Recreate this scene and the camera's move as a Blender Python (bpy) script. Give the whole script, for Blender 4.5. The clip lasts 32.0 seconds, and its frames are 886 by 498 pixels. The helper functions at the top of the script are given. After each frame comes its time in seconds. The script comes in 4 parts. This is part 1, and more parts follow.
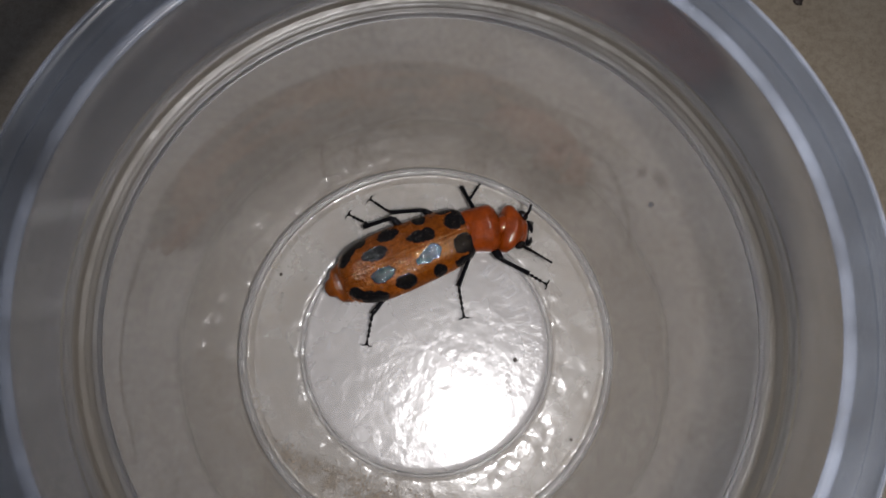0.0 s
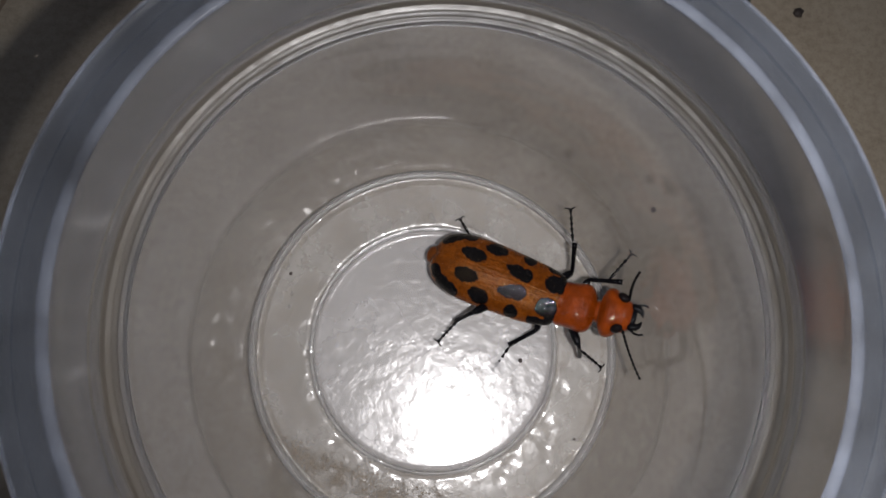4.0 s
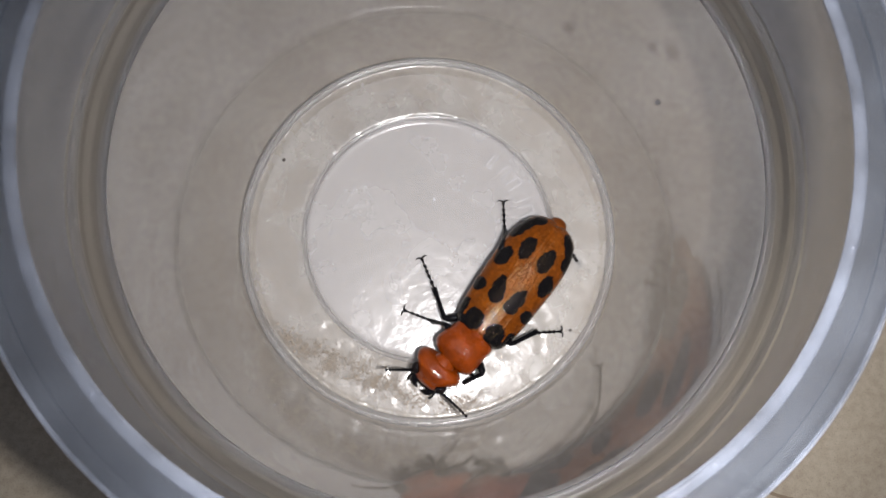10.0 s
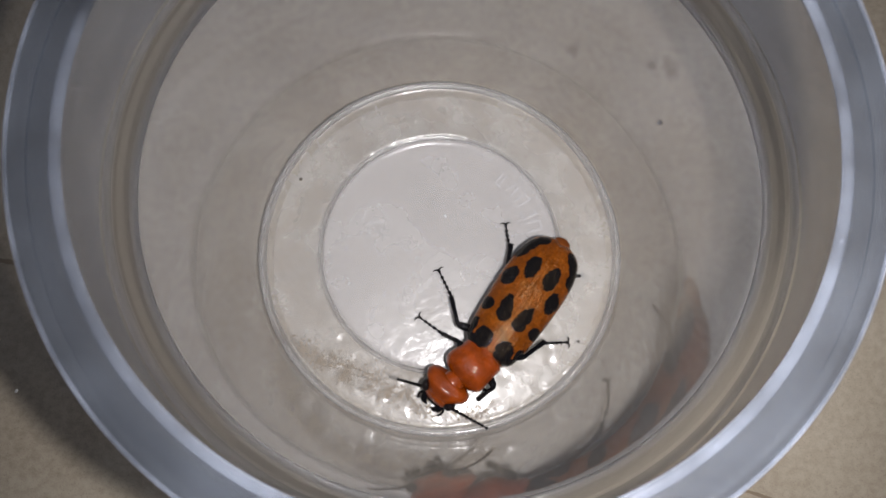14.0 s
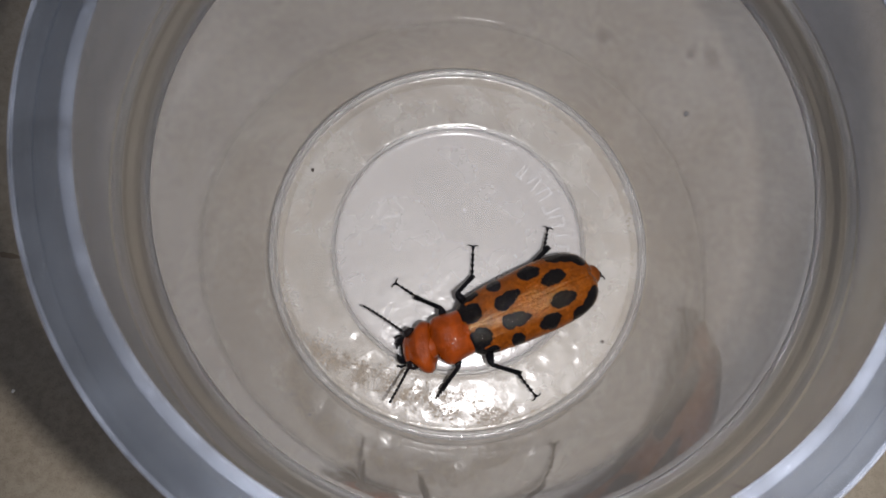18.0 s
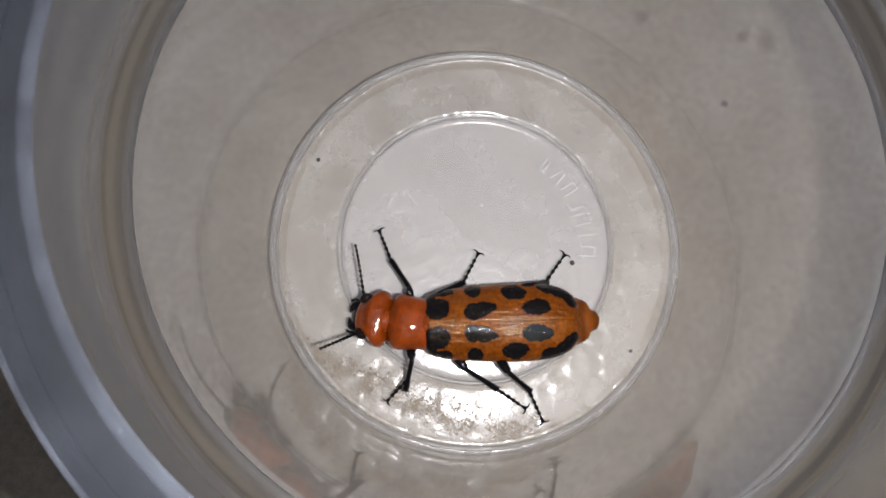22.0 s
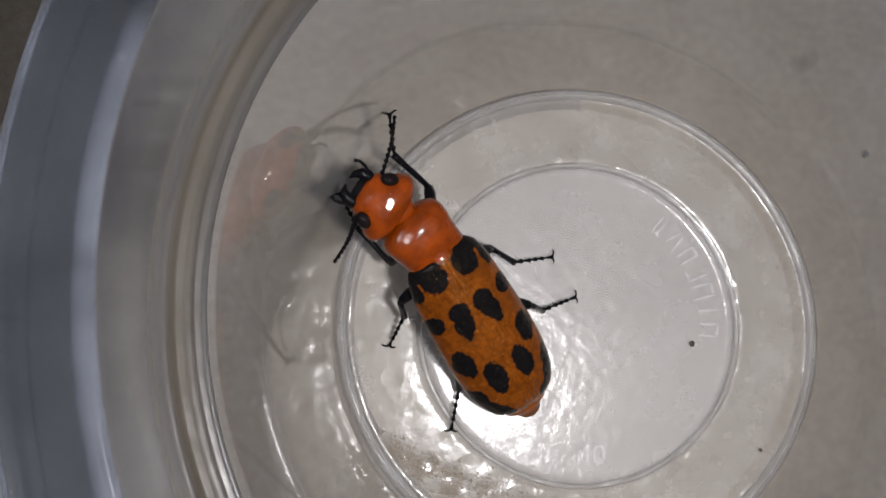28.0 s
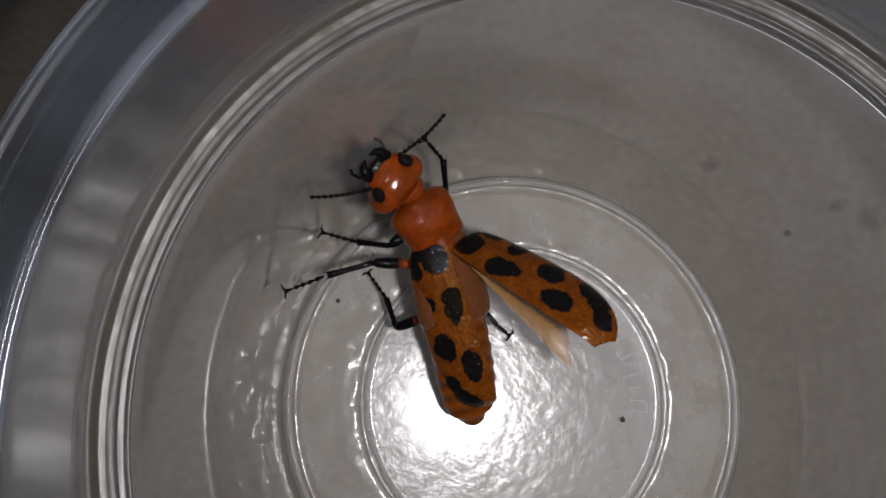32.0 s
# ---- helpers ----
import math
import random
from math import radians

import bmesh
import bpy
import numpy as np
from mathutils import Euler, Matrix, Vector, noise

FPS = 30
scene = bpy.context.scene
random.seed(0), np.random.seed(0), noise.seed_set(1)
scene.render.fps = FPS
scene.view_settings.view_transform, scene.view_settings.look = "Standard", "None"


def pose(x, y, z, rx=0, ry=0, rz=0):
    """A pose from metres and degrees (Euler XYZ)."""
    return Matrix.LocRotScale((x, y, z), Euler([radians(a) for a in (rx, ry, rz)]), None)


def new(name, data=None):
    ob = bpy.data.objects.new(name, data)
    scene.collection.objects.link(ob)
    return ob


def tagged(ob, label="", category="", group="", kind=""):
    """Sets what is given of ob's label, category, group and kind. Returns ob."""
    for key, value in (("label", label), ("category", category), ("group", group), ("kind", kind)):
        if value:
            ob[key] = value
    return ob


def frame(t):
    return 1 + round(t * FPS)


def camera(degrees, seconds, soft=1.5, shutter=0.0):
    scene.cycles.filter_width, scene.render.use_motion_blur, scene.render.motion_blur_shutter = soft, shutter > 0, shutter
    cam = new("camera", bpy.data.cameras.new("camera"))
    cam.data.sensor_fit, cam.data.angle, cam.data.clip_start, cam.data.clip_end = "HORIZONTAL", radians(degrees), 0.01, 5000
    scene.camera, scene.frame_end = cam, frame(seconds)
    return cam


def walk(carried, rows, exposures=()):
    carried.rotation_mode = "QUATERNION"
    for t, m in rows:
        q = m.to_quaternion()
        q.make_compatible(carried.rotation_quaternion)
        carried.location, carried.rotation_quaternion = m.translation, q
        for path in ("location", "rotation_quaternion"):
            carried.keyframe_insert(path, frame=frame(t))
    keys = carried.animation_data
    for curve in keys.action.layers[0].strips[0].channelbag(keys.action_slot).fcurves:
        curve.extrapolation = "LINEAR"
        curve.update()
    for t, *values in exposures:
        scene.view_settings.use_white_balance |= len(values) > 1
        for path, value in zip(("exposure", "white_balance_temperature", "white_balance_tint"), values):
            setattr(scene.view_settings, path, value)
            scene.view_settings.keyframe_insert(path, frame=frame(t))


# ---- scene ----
MM = 0.001


def mm_pose(x, y, z, rx=0, ry=0, rz=0):
    return pose(x * MM, y * MM, z * MM, rx, ry, rz)


# rows: t, place in mm, turn in degrees
PATH = [
    (0.0, -0.95, -7.97, 106.86, 11.55, -1.66, -0.31),
    (0.5, 1.59, -9.34, 102.53, 11.88, -1.96, -0.85),
    (1.0, 6.60, -4.60, 103.94, 10.75, -0.32, -1.17),
    (1.5, 2.88, -4.67, 105.11, 11.09, -1.26, -1.16),
    (2.0, -4.33, -5.51, 107.20, 11.50, -2.56, -0.24),
    (2.5, -2.73, -6.72, 109.52, 11.10, -2.63, 0.08),
    (3.0, -2.00, -7.61, 110.39, 11.59, -2.56, 0.00),
    (3.5, -5.06, -8.37, 110.22, 11.67, -2.93, 0.22),
    (5.5, 0.77, -5.94, 102.42, 9.98, -1.99, 0.34),
    (6.0, -0.24, -9.01, 103.20, 9.81, -1.72, 0.39),
    (6.5, -4.65, -13.53, 105.63, 10.33, -1.82, 0.74),
    (7.0, -4.42, -14.90, 107.90, 10.84, -1.24, 0.40),
    (7.5, -3.02, -14.39, 110.95, 11.11, -1.92, 0.35),
    (8.0, -7.92, -17.78, 115.00, 11.64, -1.37, 0.79),
    (8.5, -6.42, -17.63, 111.92, 11.17, -1.29, 0.67),
    (9.0, -4.19, -16.48, 106.93, 10.44, -0.98, 0.66),
    (9.5, -3.15, -17.72, 103.91, 10.06, -1.08, 0.80),
    (10.0, -1.77, -17.96, 104.67, 8.73, -2.19, 1.07),
    (10.5, -2.05, -22.71, 106.81, 10.77, -1.74, 0.52),
    (11.0, -2.56, -24.57, 113.59, 11.82, -1.37, 0.85),
    (11.5, 1.37, -23.45, 110.68, 11.75, -0.64, 0.77),
    (12.0, 2.00, -23.31, 110.08, 11.61, -0.97, 0.49),
    (12.5, 1.69, -22.21, 110.96, 11.79, -1.14, 0.76),
    (13.0, 0.66, -21.77, 107.79, 11.57, -1.71, 0.49),
    (13.5, -1.09, -21.91, 107.58, 11.57, -1.47, 0.75),
    (15.5, -4.02, -20.53, 108.78, 10.96, -2.34, 0.87),
    (16.0, -5.58, -21.07, 105.57, 10.88, -2.68, 0.73),
    (16.5, -6.81, -21.43, 105.52, 11.02, -2.42, 0.95),
    (17.0, -5.80, -21.43, 104.88, 10.95, -2.32, 0.62),
    (17.5, -5.19, -20.45, 103.46, 10.70, -2.54, 0.69),
    (18.0, -6.25, -19.95, 103.16, 10.66, -2.43, 1.06),
    (18.5, -6.02, -19.73, 103.03, 10.70, -2.16, 1.13),
    (19.0, -5.76, -19.77, 103.54, 10.85, -2.69, 1.18),
    (19.5, -6.29, -19.62, 104.14, 10.92, -2.37, 1.22),
    (20.0, -5.49, -20.03, 104.13, 10.67, -2.39, 1.21),
    (20.5, -5.23, -20.14, 104.08, 10.82, -2.26, 1.18),
    (21.0, -5.02, -20.74, 103.14, 10.43, -2.19, 1.21),
    (21.5, -5.11, -19.14, 99.52, 10.02, -2.53, 1.26),
    (22.0, -7.24, -16.79, 95.24, 9.53, -2.16, 1.94),
    (22.5, -8.63, -16.41, 94.09, 9.63, -2.39, 1.80),
    (23.0, -9.50, -13.84, 91.20, 9.39, -2.40, 1.49),
    (23.5, -9.07, -13.21, 88.38, 9.18, -2.28, 1.28),
    (24.0, -12.31, -12.20, 86.99, 8.94, -3.13, 1.71),
    (24.5, -14.48, -10.31, 85.11, 9.01, -3.04, 1.87),
    (25.0, -14.58, -8.11, 83.92, 8.86, -2.39, 2.49),
    (25.5, -14.11, -7.82, 81.41, 8.42, -2.41, 2.54),
    (27.5, -16.69, -5.83, 81.92, 8.78, -2.12, 2.79),
    (28.0, -17.34, -5.55, 81.96, 8.62, -2.08, 2.79),
    (28.5, -16.32, -5.22, 81.49, 8.51, -2.12, 2.72),
    (29.0, -15.45, -4.53, 80.02, 8.33, -2.28, 2.69),
    (29.5, -14.25, -4.85, 81.33, 8.86, -1.70, 2.41),
    (30.0, -17.10, -3.86, 80.56, 8.63, -2.43, 2.58),
    (30.5, -15.14, -3.99, 79.98, 8.41, -2.18, 2.33),
    (31.0, -13.85, -3.32, 82.39, 8.98, -1.35, 2.26),
    (31.5, -13.80, -1.55, 81.81, 8.69, -3.08, 2.52),
    (32.0, -12.02, 1.03, 87.62, 10.10, -2.51, 2.16)]

# rows: t, stops
EXPOSURES = [(0, -0.27), (1, -0.46), (2, -0.56), (3, -0.36), (6, -0.48), (7, -0.06), (8, 0.26), (9, 0.4), (12, 0.27), (13, 0.37), (16, 0.3), (19, 0.19), (21, 0.27), (22, 0.07), (23, -0.28), (24, -0.43), (28, -0.68), (29, -0.91), (30, -1.06), (31.3, -1.2), (32, -1.32)]
cam = camera(59.97, 32.0, soft=1.6)
walk(cam, [(t, mm_pose(*p)) for t, *p in PATH], EXPOSURES)

# ---- dim room light; the bright light is the torch beside the lens, built below ----
world = bpy.data.worlds.new("world")
scene.world = world
world.use_nodes = True
world.node_tree.nodes["Background"].inputs[0].default_value = (0.62, 0.72, 1.0, 1)
world.node_tree.nodes["Background"].inputs[1].default_value = 0.10
TORCH_POWER = 2300


# ---- materials ----
class Nodes:
    def __init__(self, name):
        self.m = bpy.data.materials.new(name)
        self.m.use_nodes = True
        self.t = self.m.node_tree
        self.t.nodes.clear()
        self.out = self.add("ShaderNodeOutputMaterial")

    def add(self, kind, **at):
        n = self.t.nodes.new(kind)
        for k, v in at.items():
            setattr(n, k, v)
        return n

    def to(self, a, b):
        self.t.links.new(a, b)

    def done(self, shader):
        self.to(shader, self.out.inputs["Surface"])
        return self.m

    def coords(self):
        return self.add("ShaderNodeTexCoord").outputs["Object"]

    def noise(self, scale, detail=4.0, rough=0.55, vector=None):
        n = self.add("ShaderNodeTexNoise")
        n.inputs["Scale"].default_value, n.inputs["Detail"].default_value = scale, detail
        n.inputs["Roughness"].default_value = rough
        self.to(vector or self.coords(), n.inputs["Vector"])
        return n.outputs["Fac"]

    def ramp(self, fac, stops):
        r = self.add("ShaderNodeValToRGB")
        while len(r.color_ramp.elements) < len(stops):
            r.color_ramp.elements.new(0.5)
        for e, (p, c) in zip(r.color_ramp.elements, stops):
            e.position, e.color = p, (*c, 1) if len(c) == 3 else c
        self.to(fac, r.inputs["Fac"])
        return r.outputs["Color"]

    def mix(self, fac, a, b, blend="MIX"):
        n = self.add("ShaderNodeMix", data_type="RGBA", blend_type=blend)
        for socket, v in ((n.inputs[0], fac), (n.inputs[6], a), (n.inputs[7], b)):
            if isinstance(v, (int, float)):
                socket.default_value = v
            elif isinstance(v, tuple):
                socket.default_value = (*v, 1)
            else:
                self.to(v, socket)
        return n.outputs[2]

    def math(self, op, a, b=0.5):
        n = self.add("ShaderNodeMath", operation=op)
        for socket, v in zip(n.inputs, (a, b)):
            if isinstance(v, (int, float)):
                socket.default_value = v
            else:
                self.to(v, socket)
        return n.outputs[0]

    def bump(self, height, strength, distance):
        b = self.add("ShaderNodeBump")
        b.inputs["Strength"].default_value, b.inputs["Distance"].default_value = strength, distance
        self.to(height, b.inputs["Height"])
        return b.outputs["Normal"]

    def principled(self, color, rough=0.5, normal=None, **more):
        p = self.add("ShaderNodeBsdfPrincipled")
        for key, v in (("Base Color", color), ("Roughness", rough), ("Normal", normal), *more.items()):
            if v is None:
                continue
            if isinstance(v, tuple):
                p.inputs[key].default_value = (*v, 1)
            elif isinstance(v, (int, float)):
                p.inputs[key].default_value = v
            else:
                self.to(v, p.inputs[key])
        return p.outputs[0]


def plain(name, color, rough=0.5, **more):
    n = Nodes(name)
    return n.done(n.principled(color, rough, **more))


def clear_plastic(name, milk, tint, rough, relief, stain=0.0, passing=0.96, under=0.0, shine=0.95, uneven=0.1):
    """See-through polypropylene: clear, with a share of milky scatter and a gloss on top. relief: "smooth", "frosted" or "dimpled"."""
    n = Nodes(name)
    fine, coarse = n.noise(900, 4, 0.6), n.noise(140, 4)
    if relief == "smooth":
        normal = n.bump(n.math("ADD", n.noise(45, 2), n.math("MULTIPLY", fine, 0.002)), 0.012, 0.002)
    else:
        cells = n.add("ShaderNodeTexVoronoi", feature="SMOOTH_F1")
        cells.inputs["Scale"].default_value = 430 if relief == "dimpled" else 520
        warp = n.add("ShaderNodeVectorMath", operation="ADD")
        push = n.add("ShaderNodeVectorMath", operation="SCALE")
        shift = n.add("ShaderNodeTexNoise")
        shift.inputs["Scale"].default_value = 300
        n.to(n.coords(), shift.inputs["Vector"])
        n.to(shift.outputs["Color"], push.inputs[0])
        push.inputs["Scale"].default_value = 0.0016
        n.to(n.coords(), warp.inputs[0])
        n.to(push.outputs[0], warp.inputs[1])
        n.to(warp.outputs[0], cells.inputs["Vector"])
        dents = n.ramp(cells.outputs["Distance"], [(0.0, (0, 0, 0)), (0.45 if relief == "dimpled" else 1.0, (1, 1, 1))])
        lumps = n.noise(260, 3)
        height = n.math("ADD", n.math("MULTIPLY", dents, 0.5 if relief == "dimpled" else 0.34), n.math("MULTIPLY", lumps, 0.6))
        height = n.math("ADD", height, n.math("MULTIPLY", fine, 0.10 if relief == "dimpled" else 0.45))
        normal = n.bump(height, 0.6 if relief == "dimpled" else 0.42, 0.0004)
    clear = n.add("ShaderNodeBsdfTransparent")
    clear.inputs[0].default_value = (passing, passing, passing * 1.005, 1)
    diffuse, trans = n.add("ShaderNodeBsdfDiffuse"), n.add("ShaderNodeBsdfTranslucent")
    tone = n.mix(stain, tint, n.mix(1.0, tint, n.ramp(coarse, [(0.3, (0.55, 0.47, 0.38)), (0.6, (1, 1, 1))]), "MULTIPLY"))
    tone = n.mix(stain, tone, n.mix(1.0, tone, n.ramp(n.noise(420, 5, 0.7), [(0.36, (0.76, 0.71, 0.66)), (0.58, (1.05, 1.05, 1.05))]), "MULTIPLY"))
    for shader in (diffuse, trans):
        n.to(tone, shader.inputs[0])
        n.to(normal, shader.inputs["Normal"])
    scatter, body, skin = (n.add("ShaderNodeMixShader") for _ in range(3))
    scatter.inputs[0].default_value = 0.4
    n.to(diffuse.outputs[0], scatter.inputs[1])
    n.to(trans.outputs[0], scatter.inputs[2])
    share = n.math("MULTIPLY", n.ramp(coarse, [(0.3, (1 - uneven,) * 3), (0.7, (1 + uneven,) * 3)]), milk)
    n.to(share, body.inputs[0])
    n.to(clear.outputs[0], body.inputs[1])
    n.to(scatter.outputs[0], body.inputs[2])
    facing, gloss = n.add("ShaderNodeLayerWeight"), n.add("ShaderNodeBsdfGlossy")
    n.to(normal, facing.inputs["Normal"])
    n.to(normal, gloss.inputs["Normal"])
    gloss.inputs["Roughness"].default_value = rough
    n.to(n.math("ADD", n.math("MULTIPLY", n.math("POWER", facing.outputs["Facing"], 3.3), shine), 0.045), skin.inputs[0])
    n.to(body.outputs[0], skin.inputs[1])
    broad, lobes = n.add("ShaderNodeBsdfGlossy"), n.add("ShaderNodeMixShader")
    n.to(normal, broad.inputs["Normal"])
    broad.inputs["Roughness"].default_value = max(rough, 0.17 if relief == "smooth" else 0.28)
    lobes.inputs[0].default_value = 0.05 if relief == "smooth" else 0.55
    n.to(gloss.outputs[0], lobes.inputs[1])
    n.to(broad.outputs[0], lobes.inputs[2])
    n.to(lobes.outputs[0], skin.inputs[2])
    if not under:
        return n.done(skin.outputs[0])
    # the smooth underside shines through
    smooth, both = n.add("ShaderNodeBsdfGlossy"), n.add("ShaderNodeMixShader")
    smooth.inputs["Roughness"].default_value = 0.1
    both.inputs[0].default_value = under
    n.to(skin.outputs[0], both.inputs[1])
    n.to(smooth.outputs[0], both.inputs[2])
    return n.done(both.outputs[0])


def thick_plastic():
    """Thick clear beads: half of the light is bent, half goes nearly straight on."""
    n = Nodes("thick_clear_plastic")
    bent = n.principled((0.96, 0.965, 0.975), 0.28, n.bump(n.noise(160, 3), 0.3, 0.0006), **{"Transmission Weight": 1.0, "IOR": 1.49})
    clear, both = n.add("ShaderNodeBsdfTransparent"), n.add("ShaderNodeMixShader")
    clear.inputs[0].default_value = (0.95, 0.955, 0.965, 1)
    both.inputs[0].default_value = 0.35
    n.to(clear.outputs[0], both.inputs[1])
    n.to(bent, both.inputs[2])
    return n.done(both.outputs[0])


def floor_material():
    n = Nodes("floor_screed")
    big, mid, fine, grain = n.noise(24, 4), n.noise(70, 6, 0.65), n.noise(900, 4, 0.6), n.noise(5200, 2)
    base = n.ramp(big, [(0.36, (0.165, 0.122, 0.074)), (0.64, (0.32, 0.272, 0.202))])
    base = n.mix(0.5, base, n.ramp(mid, [(0.3, (0.17, 0.135, 0.095)), (0.5, (0.265, 0.222, 0.163)), (0.75, (0.345, 0.302, 0.24))]))
    base = n.mix(0.25, base, n.ramp(fine, [(0.35, (0.17, 0.14, 0.105)), (0.6, (0.38, 0.335, 0.265))]))
    base = n.mix(0.5, base, n.mix(1.0, base, n.ramp(grain, [(0.30, (0.45, 0.42, 0.4)), (0.42, (1, 1, 1)), (0.8, (1.15, 1.15, 1.15))]), "MULTIPLY"))
    return n.done(n.principled(base, 0.7, n.bump(fine, 0.1, 0.0005)))


def chitin(name, rough, bump_scale, bump, wrinkles=0.0, coat=0.15, dusty=0.5):
    """Wing-case and body skin; the colour pattern is carried by the mesh."""
    n = Nodes(name)
    a = n.add("ShaderNodeAttribute", attribute_name="tone")
    fine, mid = n.noise(bump_scale, 5, 0.65), n.noise(bump_scale * 0.12, 3)
    color = n.mix(0.6 if wrinkles else 0.3, a.outputs["Color"], n.mix(1.0, a.outputs["Color"], n.ramp(mid, [(0.3, (0.6, 0.5, 0.42)), (0.7, (1.35, 1.3, 1.25))]), "MULTIPLY"))
    color = n.mix(0.55 if wrinkles else 0.25, color, n.mix(1.0, color, n.ramp(n.noise(bump_scale * 0.6, 3, 0.6), [(0.35, (0.55, 0.5, 0.45)), (0.62, (1.3, 1.32, 1.35))]), "MULTIPLY"))
    height = fine
    if wrinkles:
        along = n.add("ShaderNodeMapping")
        along.inputs["Scale"].default_value = (0.35, 1.6, 1)
        n.to(n.coords(), along.inputs["Vector"])
        ridges = n.noise(1100, 3, 0.6, along.outputs[0])
        height = n.math("ADD", fine, n.math("MULTIPLY", ridges, wrinkles))
    dust = n.ramp(n.noise(5200, 2, 0.5), [(0.70, (0, 0, 0)), (0.76, (1, 1, 1))])
    color = n.mix(n.math("MULTIPLY", dust, dusty), color, (0.42, 0.34, 0.26))
    gloss = n.ramp(mid, [(0.3, (rough * 0.8,) * 3), (0.7, (rough * 1.35,) * 3)])
    more = {"Coat Weight": coat, "Coat Roughness": 0.045 if wrinkles else 0.05, "Specular IOR Level": n.math("MULTIPLY", n.math("MAXIMUM", a.outputs["Fac"], 0.012), 4.0) if wrinkles else 0.07}
    if wrinkles:
        more["Specular Tint"] = (1.0, 0.74, 0.4)
    # crinkled lacquer: fine creases that break the shine into glints
    crease = n.add("ShaderNodeMapping")
    crease.inputs["Scale"].default_value = (0.3, 1.3, 1) if wrinkles else (1, 1, 1)
    n.to(n.coords(), crease.inputs["Vector"])
    creases = n.math("ADD", n.noise(1500, 1.5, 0.5, crease.outputs[0]), n.math("MULTIPLY", n.noise(3300, 1, 0.5), 0.8))
    more["Coat Normal"] = n.bump(creases, 0.35 if wrinkles else 0.11, 0.00025)
    more["Coat Tint"] = (1.0, 0.84, 0.58) if wrinkles else (1.0, 0.95, 0.9)
    return n.done(n.principled(color, gloss, n.bump(height, bump, 0.0003), **more))


M = {
    "wall": clear_plastic("clear_wall", 0.12, (0.84, 0.85, 0.88), 0.03, "smooth", 0.3, 0.925, 0.0, 0.8),
    "wall_out": clear_plastic("clear_wall_outside", 0.05, (0.84, 0.85, 0.88), 0.25, "smooth", 0.3, 0.97, 0.0, 0.1),
    "collar": clear_plastic("clear_collar", 0.085, (0.68, 0.73, 0.85), 0.1, "smooth", 0.0, 0.78, 0.0, 0.45),
    "foot": clear_plastic("dimpled_foot", 0.12, (0.86, 0.86, 0.88), 0.06, "dimpled"),
    "bead": thick_plastic(),
    "edge": clear_plastic("cloudy_edge", 0.15, (0.66, 0.73, 0.88), 0.16, "smooth", 0.0, 0.9, 0.0, 0.95, 0.8),
    "rim": clear_plastic("cloudy_rim", 0.112, (0.53, 0.60, 0.72), 0.12, "smooth", 0.0, 0.42, 0.0, 0.95, 0.35),
    "disc": clear_plastic("frosted_disc", 0.255, (0.87, 0.872, 0.895), 0.17, "frosted", 0.0, 0.96, 0.03),
    "ring": clear_plastic("dimpled_ring", 0.255, (0.865, 0.858, 0.84), 0.09, "dimpled", 0.3),
    "mark": plain("embossed", (0.85, 0.85, 0.85), 0.2, **{"Alpha": 0.16}),
    "faint": plain("worn_embossing", (0.8, 0.8, 0.8), 0.3, **{"Alpha": 0.08}),
    "scratch": plain("scratch", (0.9, 0.9, 0.9), 0.35, **{"Alpha": 0.2}),
    "smudge": plain("grey_smudge", (0.07, 0.065, 0.07), 0.6, **{"Alpha": 0.065}),
    "grit": plain("grit", (0.25, 0.21, 0.165), 0.8),
    "speck": plain("speck", (0.03, 0.022, 0.018), 0.7),
    "chalk": plain("chalk", (0.7, 0.66, 0.6), 0.8),
    "crack": plain("crack", (0.16, 0.12, 0.08), 0.9),
    "membrane": plain("wing_membrane", (0.5, 0.24, 0.045), 0.3, **{"Alpha": 0.45, "Transmission Weight": 0.0}),
    "floor": floor_material(),
    "wing_case": chitin("wing_case", 0.24, 3400, 0.36, 0.6, 0.5, 0.25),
    "skin": chitin("orange_skin", 0.3, 2300, 0.45, 0.0, 0.75, 0.35),
    "black": chitin("black_leg", 0.2, 3000, 0.2, 0.0, 0.12, 0.03),
    "eye": plain("eye", (0.006, 0.004, 0.004), 0.1, **{"Specular IOR Level": 0.2}),
}


# ---- building helpers ----
def part(name, bm, material, parent=None, label="", smooth=True):
    me = bpy.data.meshes.new(name)
    bm.to_mesh(me)
    bm.free()
    me.materials.append(material)
    if smooth:
        me.polygons.foreach_set("use_smooth", [True] * len(me.polygons))
    ob = new(name, me)
    ob.parent = parent
    return tagged(ob, label)


def lathe(profile, steps=144, closed=False):
    """A surface of revolution from (radius, height) in mm."""
    bm = bmesh.new()
    rings = []
    for r, z in profile:
        if r < 1e-6:
            rings.append([bm.verts.new((0, 0, z * MM))])
            continue
        rings.append([bm.verts.new((r * MM * math.cos(a), r * MM * math.sin(a), z * MM)) for a in (2 * math.pi * i / steps for i in range(steps))])
    pairs = list(zip(rings, rings[1:])) + ([(rings[-1], rings[0])] if closed else [])
    for a, b in pairs:
        for i in range(steps):
            j = (i + 1) % steps
            if len(a) == 1 and len(b) == 1:
                continue
            if len(a) == 1:
                bm.faces.new((a[0], b[i], b[j]))
            elif len(b) == 1:
                bm.faces.new((a[i], b[0], a[j]))
            else:
                bm.faces.new((a[i], b[i], b[j], a[j]))
    bmesh.ops.recalc_face_normals(bm, faces=bm.faces)
    return bm


